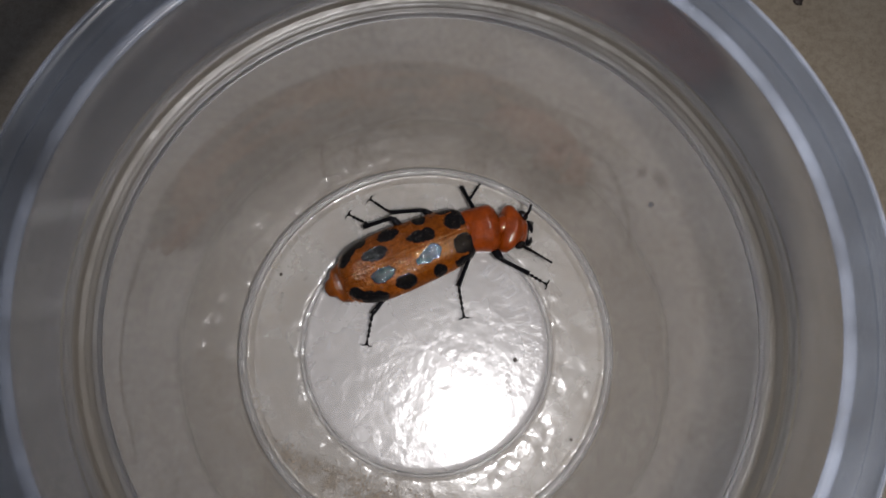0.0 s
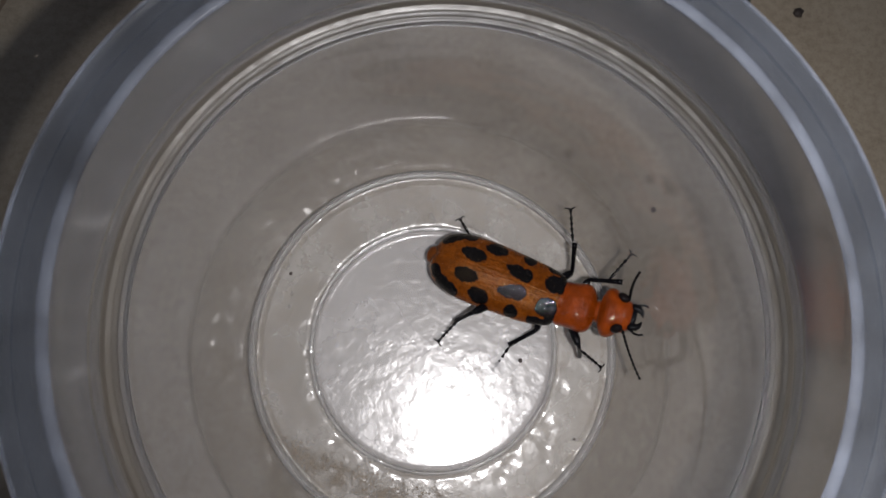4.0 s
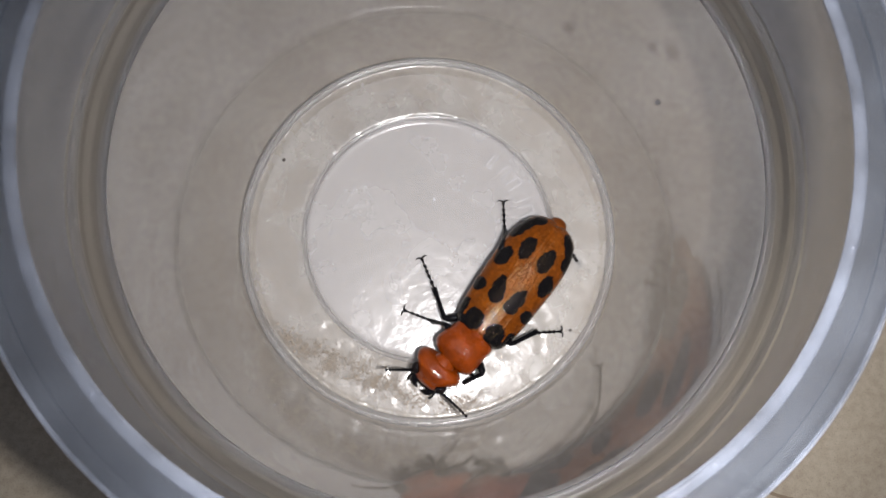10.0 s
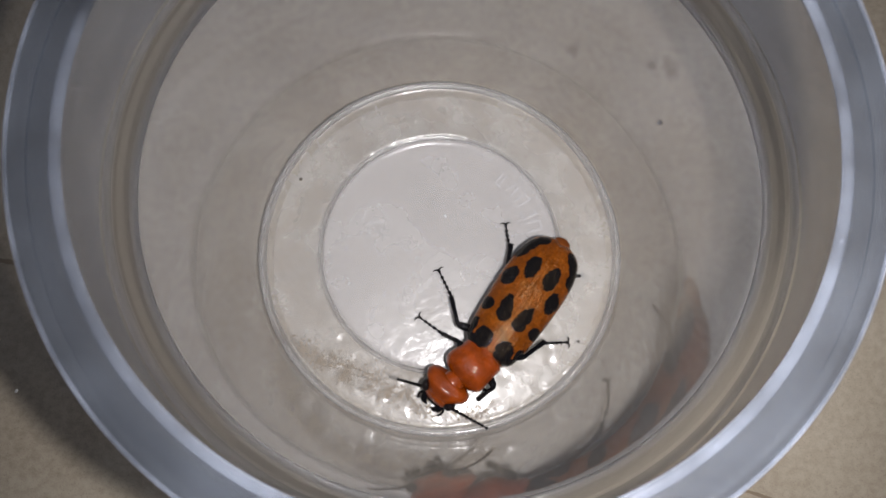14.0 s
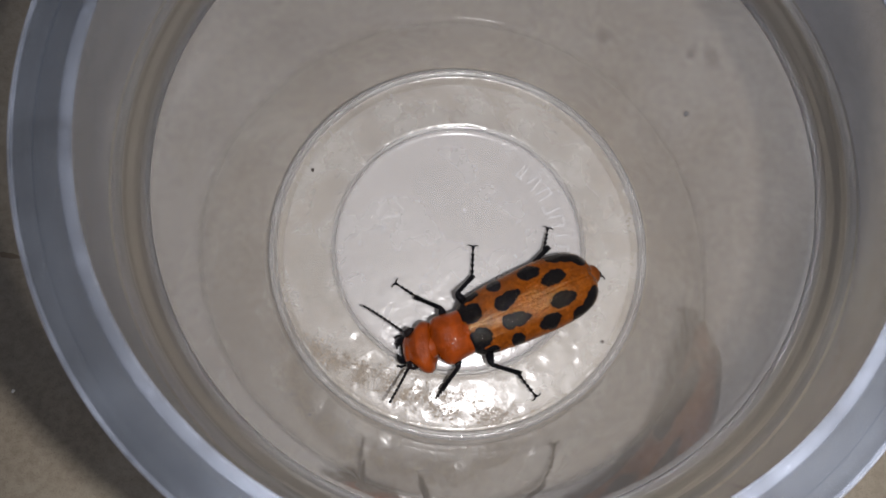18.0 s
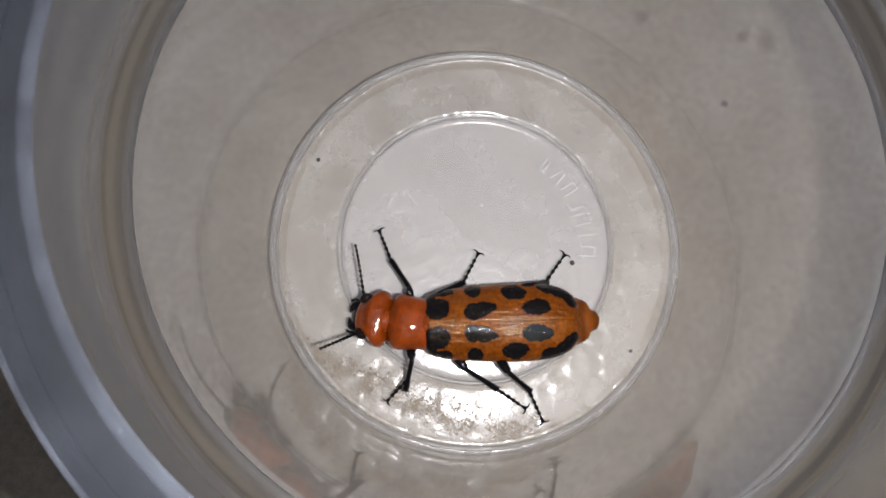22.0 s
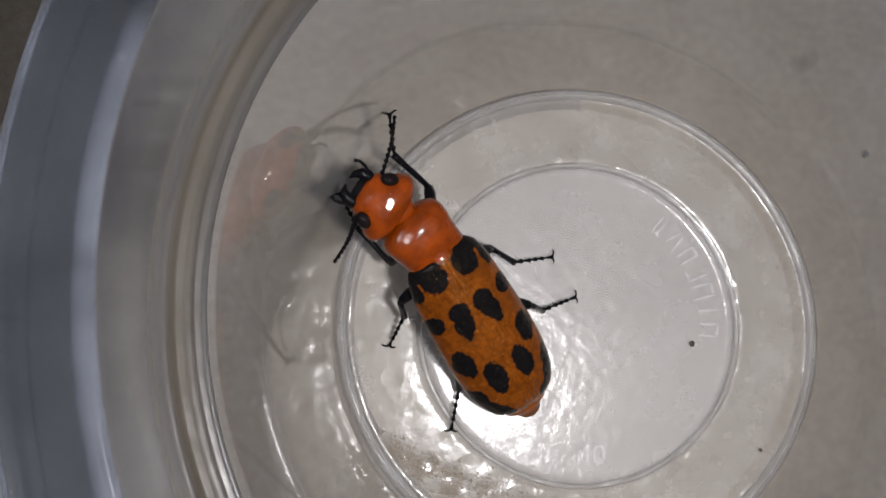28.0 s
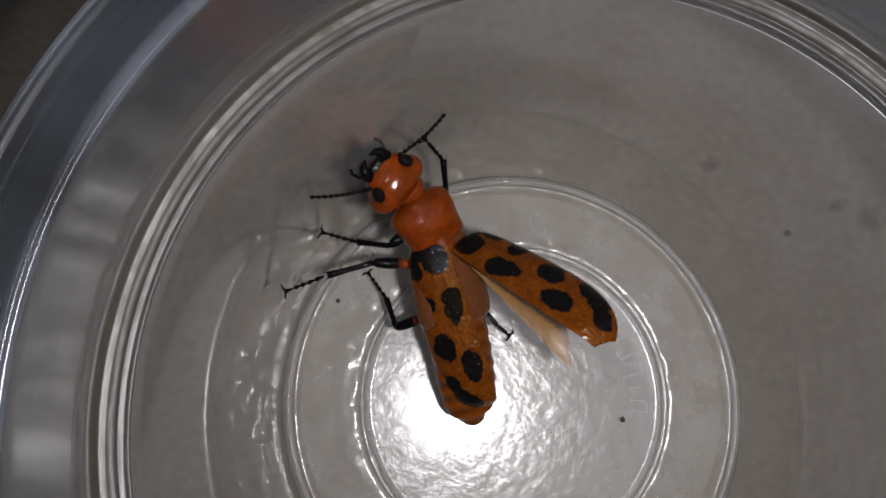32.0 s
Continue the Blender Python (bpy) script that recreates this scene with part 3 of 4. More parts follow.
# rows: t, tip of the one and the other feeler
FEELERS = [(0, 13.5, 18.1, 10.4, 16.8, 10.4, 7.6),
    (1, 19.3, 13.8, 9.2, 23.7, 1.5, 2.8),
    (2, 22.4, 12.8, 11.4, 26.1, -0.7, 8.7),
    (3, 24.8, 12, 17.8, 26.7, -1, 12.2),
    (6, 26.2, -6, 13.1, 18.7, -17.3, 4.8),
    (7, 9.4, -21.9, 3, -0.6, -13.9, 3),
    (8, -0.6, -24.6, 7.1, -8.4, -15.6, 6.4),
    (9, 1, -25.1, 8.4, -7.8, -17.1, 7.5),
    (10, 5.3, -24.5, 8, -5.7, -18.6, 8.6),
    (11, 5.6, -24.6, 7.2, -6.6, -18.5, 8.5),
    (12, 7.1, -24.6, 5.2, -5.6, -19, 9),
    (13, 7.1, -24.7, 5.5, -5.7, -18.7, 8.9),
    (16, 3.1, -25.1, 8.4, -7.6, -16.7, 7.1),
    (17, -7.4, -20.9, 7.9, -9.2, -10.1, 3.1),
    (18, -9.1, -21.4, 6.9, -12.4, -9.2, 3),
    (19, -8.6, -23.3, 3, -14.2, -12.1, 7.5),
    (19.5, -3.5, -25.7, 7.2, -14.6, -19.6, 3.1),
    (20, -3.4, -25.9, 8.4, -14.7, -20.1, 3.1),
    (21, -14.1, -21.3, 6.8, -16.4, -8.5, 2.9),
    (22, -18.3, -13.9, 7.8, -15, -1.7, 2.9),
    (23, -22.1, -12.1, 8.7, -21.1, 0, 3),
    (24, -24.9, -3.2, 8.2, -17.8, 8.4, 2.9),
    (25, -24.1, 7, 3, -12.7, 14.6, 3),
    (28, -24.4, 2.8, 20.1, -20.7, 16.9, 14),
    (29, -26.1, 6.8, 18.2, -19.2, 17.7, 19.1),
    (30, -25.6, 5.5, 22.3, -18.5, 19.2, 16.7),
    (31, -21.4, 11, 21.9, -13.3, 19.3, 23.9),
    (31.5, -19.6, 20.2, 21.1, -11.1, 21.2, 22.3),
    (32, -21.9, 17.5, 20.5, -10.5, 25.1, 21.1)]
# rows: t, knee, ankle, claw
LEGS = {
  "L1": [(0, 6.4, 19.1, 3.2, 5.9, 20.4, 2.3, 7.5, 23.2, 0.2),
    (1, 16.2, 14.3, 4.1, 14.1, 17.3, 2.8, 14.6, 20, 0.3),
    (2, 20.6, 11.8, 2.7, 23.6, 10.9, 6.2, 24.8, 8.3, 7.3),
    (3, 20.4, 11.4, 7.4, 23.2, 9.5, 10.6, 25.7, 8.8, 13.8),
    (6, 21.8, -2.7, 4.1, 25.7, -1, 6.1, 25.2, 1.6, 1.8),
    (7, 12.2, -13.2, 4.1, 11.1, -15.8, 2.3, 10.9, -20, 0.2),
    (8, 5.6, -17.1, 4.1, 6, -18.7, 2.3, 6.2, -20.3, 0.2),
    (9, 6.2, -17.4, 4.1, 5.3, -18.1, 2.3, 4.3, -17, 0.2),
    (10, 7.3, -18.6, 4.1, 6.3, -19.2, 2.3, 5.3, -17.9, 0.2),
    (11, 6.8, -18.9, 4.1, 5.8, -19.3, 2.3, 4.5, -18, 0.2),
    (12, 7.5, -19.1, 4.1, 6.2, -19.4, 2.3, 5.1, -18.2, 0.2),
    (13, 7.4, -19.2, 4.1, 6.4, -19.5, 2.3, 5.1, -18.1, 0.2),
    (16, 7, -18.4, 4.1, 6.6, -20, 2.3, 6.7, -21.3, 0.2),
    (17, 1.6, -18.5, 4.1, -0.8, -17.8, 1.6, -5.3, -17.8, 0.2),
    (18, -0.1, -16.5, 4.1, -1.2, -18.1, 2.3, -2.5, -20.1, 0.2),
    (19, -0.7, -16.4, 4.1, -1.1, -17.8, 2.3, -2.9, -20.3, 0.2),
    (19.5, -0.4, -17.5, 4.1, -1.3, -18.2, 2.3, -2.4, -20.6, 0.2),
    (20, 0, -19.4, 4.1, -1.2, -19.4, 2.3, -2.2, -20.2, 0.2),
    (21, -4.1, -17.8, 4.1, -4.8, -19.6, 2.3, -5.8, -21.9, 0.2),
    (22, -7.5, -14.6, 4.1, -7.9, -16.9, 2.3, -10, -19.3, 0.2),
    (23, -12.5, -12, 4.1, -14.1, -12.6, 2.3, -16.5, -13.3, 0.2),
    (24, -15.5, -7.2, 4.1, -16.9, -8.9, 2.3, -19.5, -11.5, 0.2),
    (25, -16.9, 1, 4.1, -18.5, 3.3, 2.3, -20.6, 6.3, 0.2),
    (28, -20.3, 4.2, 7.5, -23.7, 7.6, 8.1, -24.7, 9.2, 10.5),
    (29, -20.4, 6.9, 11.3, -24.2, 8.9, 9.4, -24.4, 11.4, 12.3),
    (30, -20.8, 6.7, 10, -23.8, 8.6, 13.1, -25, 11.6, 16.6),
    (31, -17.2, 11.2, 12, -19.6, 15.3, 11.7, -21.8, 16.6, 15.3),
    (31.5, -16.9, 12.5, 11.9, -19.2, 15, 15.1, -22.3, 16.2, 18.8),
    (32, -14.6, 14.9, 11, -18, 15.7, 7.8, -21, 16, 10.1)],
  "L2": [(0, -0.6, 18.7, 3.3, -5.2, 18.6, 2.3, -8, 21, 0.2),
    (1, 15.8, 15.6, 4.1, 12.9, 17.2, 2.3, 12, 21.3, 0.2),
    (2, 16.6, 14.6, 1.2, 14.3, 17.7, 3.6, 12.5, 22.3, 4),
    (3, 18.6, 12.9, 3.6, 18.2, 16.3, 6.8, 17.4, 19.8, 8.8),
    (6, 21.5, -0.1, 3.8, 23, 2.9, 7.2, 25.1, 6.9, 6.8),
    (7, 15.8, -7.9, 4.1, 18.4, -6.2, 1.2, 23, -6, 0.2),
    (8, 10.2, -13.9, 3.5, 13.6, -12.3, 0.7, 18.5, -12, 0.2),
    (9, 9.2, -15.5, 4.1, 12.3, -14.5, 1.5, 16.7, -15.4, 0.2),
    (10, 11, -14.8, 4.1, 14.2, -13.2, 2.1, 18.5, -12.8, 0.2),
    (11, 10.5, -15.3, 4.1, 13.5, -13.4, 1.6, 18, -12.8, 0.2),
    (12, 10.8, -15.4, 4.1, 13.8, -13.7, 1.9, 18.1, -12.9, 0.2),
    (13, 11, -15.4, 4.1, 13.9, -13, 2.1, 18.2, -12.6, 0.2),
    (16, 11.1, -14.8, 4.1, 14.5, -13.3, 2.3, 18, -12.7, 0.2),
    (17, 10.2, -13.7, 4.1, 12.3, -12.6, 0.7, 17.1, -12.4, 0.2),
    (18, 4.1, -16.1, 4.1, 7.7, -17, 2.1, 10.6, -20.2, 0.2),
    (19, 4.4, -15.5, 3.8, 8.5, -15.7, 1.6, 12.5, -17.8, 0.2),
    (19.5, 4.4, -16.3, 4.1, 8.4, -16.3, 2.1, 12.6, -17.3, 0.2),
    (20, 1.3, -18.7, 4.1, 3.7, -22.5, 5.5, 7.7, -24.5, 4.5),
    (21, -2.2, -17.7, 1.3, -1.3, -21.6, 3.6, 1.8, -25.5, 4),
    (22, -1, -15.6, 3.1, 2.9, -17.8, 1.7, 6.7, -20.1, 0.2),
    (23, -8.1, -14.7, 4.1, -5, -17.2, 1.8, -3, -21.2, 0.2),
    (24, -12.4, -10.8, 4.1, -10, -14.3, 2, -9.4, -18.6, 0.2),
    (25, -14.3, -4.5, 4.1, -15.6, -7.4, 0.7, -18.7, -11.1, 0.2),
    (28, -19.1, 0.4, 8, -18.7, -0.7, 3.4, -20.2, -3.8, 0.2),
    (29, -19.1, 3.5, 7.4, -18, 1.8, 3.2, -20, -1.3, 0.2),
    (30, -19.5, 6.6, 9.5, -24.1, 3.7, 9.2, -26.6, -0.1, 11.3),
    (31, -17.7, 9.8, 10.6, -22.7, 7.2, 10.3, -26.1, 4.3, 12.6),
    (31.5, -18.6, 10.7, 12.6, -22.8, 10, 10.7, -26, 7.8, 13.5),
    (32, -16.2, 13.2, 10.3, -21, 11.6, 10.3, -24.9, 9.4, 12.6)],
  "L3": [(0, -4.8, 17.4, 4.1, -8, 16.8, 2.3, -10.9, 18.7, 0.2),
    (1, 3.4, 16.7, 2.6, -1.2, 18.4, 2.3, -3.4, 20.6, 0.2),
    (2, 6.1, 17.5, 4.2, 2.8, 19.8, 2.3, 2.1, 21.7, 0.2),
    (3, 7.6, 15.1, 5.2, 4.4, 17, 2.3, 3.2, 19.6, 0.2),
    (6, 14, 8.2, 3.2, 13.1, 11.4, 2.2, 13.8, 15.6, 0.2),
    (7, 15.9, 4.1, 2.6, 16.6, 9.3, 2.3, 17.7, 11.2, 0.2),
    (8, 15.5, -6, 3.2, 19.2, -3.8, 2.3, 19.8, -4.7, 0.2),
    (9, 15.5, -6.4, 3.2, 18.5, -3.1, 2.3, 19.6, -3.5, 0.2),
    (10, 16.3, -5.8, 3.2, 19.4, -2.4, 2.3, 20.4, -2.9, 0.2),
    (11, 15.2, -6.7, 3.2, 18.1, -4, 2.3, 19.5, -3.1, 0.2),
    (12, 15.6, -7.1, 3.2, 18.4, -4, 2.3, 19.6, -3.2, 0.2),
    (13, 15.7, -7, 3.2, 18.5, -3.9, 2.3, 19.7, -3.1, 0.2),
    (16, 16, -6.2, 3.2, 19, -3, 2.3, 19.7, -3.4, 0.2),
    (17, 14.2, -8.6, 3.2, 16.3, -6.6, 1.3, 19.7, -3.4, 0.2),
    (18, 12.4, -8.6, 3.2, 15.9, -6.1, 1.2, 19.7, -3.4, 0.2),
    (19, 10.8, -11.5, 3.2, 14.3, -11.3, 2.3, 17.1, -12.1, 0.2),
    (19.5, 11, -11.8, 3.2, 14, -11.4, 2.3, 17.1, -12.1, 0.2),
    (20, 11.2, -12.4, 3.2, 14.7, -11.7, 2.3, 17, -12.1, 0.2),
    (21, 10.3, -12.5, 2.6, 15.2, -11.4, 2.3, 16.7, -12, 0.2),
    (22, 3.9, -15.8, 4.1, 6.7, -17.7, 1.4, 8.8, -21.7, 0.2),
    (23, -2.4, -15.8, 4.1, 0.5, -17.3, 2.3, 2, -21, 0.2),
    (24, -6.4, -14.4, 4.1, -5, -15.6, 2.3, -4.3, -19.6, 0.2),
    (25, -6.9, -12.5, 2.6, -4.3, -17.3, 2.3, -3.2, -19, 0.2),
    (28, -13.2, -5.5, 5.9, -12.7, -7.8, 1.8, -13.2, -12.2, 0.2),
    (29, -14.3, -4.5, 5.3, -13.5, -5.3, 0.7, -14.5, -10, 0.2),
    (30, -14.2, -1.7, 8.1, -13.8, -3.6, 4, -15.9, -5.4, 0.2),
    (31, -11.6, 0.9, 7.5, -11.1, -1.2, 3.3, -12.7, -4.4, 0.2),
    (31.5, -11.8, 2.9, 6.2, -11, 0.2, 2.4, -11.8, -3.9, 0.2),
    (32, -13.7, 7.1, 5.5, -14.9, 10.4, 2.4, -17.4, 13.8, 0.2)],
  "R1": [(0, 10.2, 11.5, 4.1, 13.2, 10.4, 2.3, 17.1, 8.6, 0.2),
    (1, 17.2, 5.6, 4.1, 19.8, 3.1, 2, 22.1, -0.5, 0.2),
    (2, 17, 3.1, 5.2, 19.5, 3.7, 2.3, 22.3, 2.7, 0.2),
    (3, 18.9, 2.1, 6.7, 20.5, 1.8, 2.3, 22.9, -1.7, 0.2),
    (6, 17.3, -8.8, 4.1, 17.2, -9.6, 2.3, 19.8, -8.8, 0.2),
    (7, 7, -8.2, 4.1, 6, -10.2, 2.3, 5.8, -11.3, 0.2),
    (8, 2.4, -11.6, 4.1, 0.2, -10.5, 0.7, -4.7, -11.1, 0.3),
    (9, 1.6, -12, 4.1, 0.7, -11.4, 1.5, -3.8, -10.6, 0.2),
    (10, 2.4, -12.4, 4.1, 1, -11.9, 0.6, -3.4, -10.3, 0.2),
    (11, 2, -13, 4.1, 0.4, -11.9, 0.7, -4.1, -9.8, 0.3),
    (12, 2.2, -13.5, 4.1, 0.6, -12.3, 0.7, -3.8, -9.9, 0.3),
    (13, 2.6, -13.3, 4.1, 0.7, -12.2, 0.7, -3.4, -9.3, 0.3),
    (16, 2.1, -12.9, 4.1, 0.7, -11.6, 0.7, -3.6, -9, 0.3),
    (17, -0.6, -10.1, 4.1, -1.3, -10.3, 2.3, -3.9, -8.7, 0.2),
    (18, -2.5, -9, 4.1, -5.1, -7.7, 1.9, -8.8, -5.2, 0.2),
    (19, -4.1, -9.8, 2.9, -7.9, -8.2, 0.7, -12.3, -5.8, 0.3),
    (19.5, -4.8, -11.8, 4.1, -7.1, -10.5, 1.5, -11.1, -8.5, 0.2),
    (20, -4.3, -12.4, 4.1, -6.2, -10.7, 2.2, -9.9, -8.5, 0.2),
    (21, -5.4, -9.9, 4.1, -7.3, -8.2, 2.3, -10, -5.4, 0.2),
    (22, -8.1, -6.2, 3.5, -10.6, -2.6, 1.7, -12.4, 1.6, 0.2),
    (23, -10.5, -4.9, 4.1, -10.9, -2.5, 2.3, -11.6, 1.8, 0.2),
    (24, -12.4, -0, 4.1, -13, -0.4, 2.3, -13.9, -1.2, 0.2),
    (25, -9.6, 2.5, 4.1, -8.8, 4.7, 2.3, -6.8, 7.2, 0.2),
    (28, -17, 12, 7.9, -20.4, 14.3, 10.1, -20.9, 17.2, 13.2),
    (29, -16.8, 13.8, 9.8, -19.2, 17.7, 10.9, -18.7, 19.8, 14.3),
    (30, -15.9, 14.4, 8.4, -19.2, 15.9, 11.4, -20.4, 18.2, 14.9),
    (31, -15, 16.7, 19.2, -16.9, 18.6, 15.4, -19, 20.5, 19.5),
    (31.5, -13.3, 18, 12.9, -16.1, 21.3, 11.7, -18.5, 20.2, 15.3),
    (32, -8.9, 20.2, 8.7, -9.5, 24, 11.4, -11.3, 24.8, 14.9)],
  "R2": [(0, 5.7, 11.7, 3.9, 4.4, 8.5, 0.7, 5.2, 3.8, 0.2),
    (1, 13.9, 7.4, 4.1, 11.2, 4.8, 1.7, 9.8, 0.6, 0.2),
    (2, 12.3, 5.9, 1.6, 8, 3.5, 0.7, 4.2, 0.3, 0.3),
    (3, 14.8, 4.5, 3, 11.5, 2.1, 0.7, 9.2, -2.3, 0.2),
    (6, 11.7, -3.4, 2.2, 7.4, -2.4, 0.7, 2.4, -2.8, 0.3),
    (7, 5.5, -5.5, 4.1, 2.9, -3.3, 2.3, -0.7, -1.1, 0.2),
    (8, 1.6, -8.4, 4, 0.8, -5.2, 0.7, -2, -1.1, 0.3),
    (9, 1.6, -8.9, 3.6, 1.7, -5.1, 0.7, -0.9, -0.9, 0.2),
    (10, 2.3, -11.6, 2, 0.8, -7.3, 0.7, -1.2, -2.7, 0.3),
    (11, 2, -10.8, 2.8, 0.8, -6.8, 0.7, -2, -2.9, 0.2),
    (12, 2.4, -10.7, 2.8, 1.4, -6.6, 0.7, -1, -2.6, 0.2),
    (13, 2.6, -10.8, 2.6, 1.6, -6.7, 0.7, -0.6, -2.3, 0.2),
    (16, 2.1, -10.1, 3.9, 1.8, -6.6, 0.7, -0.2, -2.3, 0.2),
    (17, 1.5, -8.5, 3.5, 1.7, -4.8, 0.6, 0.7, -0.2, 0.2),
    (18, -0.5, -7.1, 4.1, 1.7, -4.4, 1.2, 1.9, 0.3, 0.2),
    (19, -0.9, -6.8, 3.7, 1.7, -4.2, 0.7, 2.2, 0.6, 0.2),
    (19.5, -0.4, -7.5, 2.9, 1.6, -3.8, 0.7, 2.7, 1, 0.2),
    (20, -2.2, -9.9, 3, -1.8, -5.5, 1.3, -3, -1.1, 0.2),
    (21, -3, -8.4, 4.1, -1, -5.8, 1.9, -0.5, -1.4, 0.2),
    (22, -4.7, -6.8, 4.1, -1.6, -5, 1.3, 0.4, -0.8, 0.2),
    (23, -7, -4.7, 3, -3.5, -2.2, 1.1, -0.8, 1.6, 0.2),
    (24, -8.6, -1.4, 4, -5.3, -1, 0.7, -0.6, 0.3, 0.2),
    (25, -7.4, 1.2, 3.6, -3.7, 1.3, 0.7, 1, 2.6, 0.2),
    (28, -10.2, 6.6, 4.9, -7.4, 5.8, 1.2, -2.8, 6.8, 0.2),
    (29, -10.5, 9.1, 4.9, -7.3, 8.2, 1.6, -3, 9.4, 0.2),
    (30, -12.3, 9, 9.5, -11.3, 11, 4, -11.1, 13.8, 0.2),
    (31, -10.4, 11.6, 10.1, -10.7, 12.5, 5.1, -11.1, 13.8, 0.2),
    (31.5, -5.2, 10.5, 4.5, -2.6, 11.5, 0.7, 1.9, 13.6, 0.3),
    (32, -4.4, 14.2, 8.4, -1.5, 13.9, 3.8, 1.9, 13.6, 0.2)],
  "R3": [(0, -4.5, 8, 2.7, -7.5, 4.5, 1.7, -8.4, 0.1, 0.2),
    (1, 3.1, 9.4, 4, -1.2, 8.7, 2.1, -4.6, 6.1, 0.2),
    (2, 4.3, 9.3, 4, 1, 9.9, 0.7, -3.6, 8.1, 0.2),
    (3, 4.2, 6, 6.9, 3.3, 5.7, 2.3, 1.1, 3.5, 0.2),
    (6, 8.4, 1.8, 4.1, 4.3, 2.7, 2.3, 0.2, 1.9, 0.2),
    (7, 8.7, 3.1, 4.1, 6.1, 6.3, 2.3, 2.9, 8.2, 0.2),
    (8, 9, -1.7, 4.1, 10.1, 1.3, 1.5, 9, 5.6, 0.2),
    (9, 9, -1.5, 4.1, 10, 0.2, 0.7, 9.8, 5.1, 0.3),
    (10, 9.8, -1.4, 4.1, 10.4, 0.6, 0.7, 10.2, 5.4, 0.2),
    (11, 8.5, -2.2, 4.1, 9.5, 0.4, 2, 9, 4.8, 0.3),
    (12, 8.9, -3.5, 3.2, 9.7, 0, 1.4, 9.1, 4.5, 0.2),
    (13, 9, -3.4, 3.2, 9.7, 0.1, 2, 9.2, 4.4, 0.2),
    (16, 9.1, -3.6, 3.2, 9.8, -0.9, 0.7, 9.3, 4, 0.3),
    (17, 8.4, -3.7, 3.8, 10.3, -0.9, 0.6, 10.1, 3.8, 0.2),
    (18, 8.8, -3.5, 3.2, 11.2, -1, 2.3, 12.2, 2.9, 0.2),
    (19, 8.2, -4.1, 3.2, 11, -1.7, 2.3, 12.6, 2.2, 0.2),
    (19.5, 6, -4.3, 3, 8.6, -1.1, 0.7, 9.6, 3.7, 0.3),
    (20, 7.1, -5.7, 3.2, 9, -3.4, 2, 9.8, 0.9, 0.2),
    (21, 6.7, -6.1, 3.2, 9.5, -4, 2.3, 11.4, -0.3, 0.2),
    (22, 6.4, -5.3, 4.1, 8.7, -4.5, 0.7, 11.4, -0.5, 0.2),
    (23, 1.2, -6.7, 3.7, 4.7, -5.2, 0.9, 7.7, -1.6, 0.2),
    (24, -1.4, -6.8, 3.2, 1.8, -7.5, 1.2, 6.2, -6.1, 0.2),
    (25, -2.1, -7.3, 3.2, 0.7, -10.1, 1.7, 5.2, -10.3, 0.2),
    (28, -6.1, 0.9, 6.2, -4.3, 0.8, 1.9, -0.3, 2.6, 0.2),
    (29, -6.5, 3.4, 4.2, -3.4, 2.7, 0.7, 1.2, 3.2, 0.2),
    (30, -7.4, 2.8, 7.9, -4.6, 1.9, 3.6, -1.4, 1.4, 0.2),
    (31, -5.3, 6, 8.3, -2.7, 5.5, 4.2, -0.6, 6.9, 0.2),
    (31.5, -5.1, 7.1, 8.1, -3.5, 7, 4.2, -0.6, 6.9, 0.2),
    (32, -4.4, 9, 7.7, -3.2, 8.3, 4.2, -0.6, 6.9, 0.2)],
}


ORANGE, WING, BLACK = (0.195, 0.034, 0.001), (0.112, 0.031, 0.001), (0.003, 0.003, 0.004)
# spots of a wing case, in mm: behind its front, from the seam, half length, half width, turn in degrees
SPOTS = [(1.75, 1.75, 1.65, 1.3, 8), (0.7, 3.0, 1.0, 1.5, 12), (2.3, 3.75, 1.6, 0.62, 4), (7.1, 1.4, 1.95, 0.95, 12), (6.1, 1.25, 1.05, 1.1, 0), (6.3, 3.75, 1.05, 0.8, 0),
         (11.2, 3.45, 1.7, 0.98, -6), (13.9, 1.5, 1.9, 1.02, 2), (15.5, 3.95, 1.3, 0.8, -14), (16.9, 3.45, 1.35, 0.85, -30), (18.1, 2.5, 1.3, 0.75, -44)]


def spot(x, y, side):
    """How black the wing case is at x mm behind its front and y mm from the seam."""
    wob = 0.26 * noise.noise((x * 0.9, y * 0.9, 3.0 + side)) + 0.16 * noise.noise((x * 3.1, y * 3.1, 7.0 + side))
    best = 9.0
    for a, b, rx, ry, turn in SPOTS:
        c, q = math.cos(radians(turn)), math.sin(radians(turn))
        dx, dy = x - a, y - b
        best = min(best, abs((dx * c + dy * q) / rx) ** 2.1 + abs((dy * c - dx * q) / ry) ** 2.1)
    return min(max((1.06 + wob * 1.7 - best) / 0.24, 0.0), 1.0)


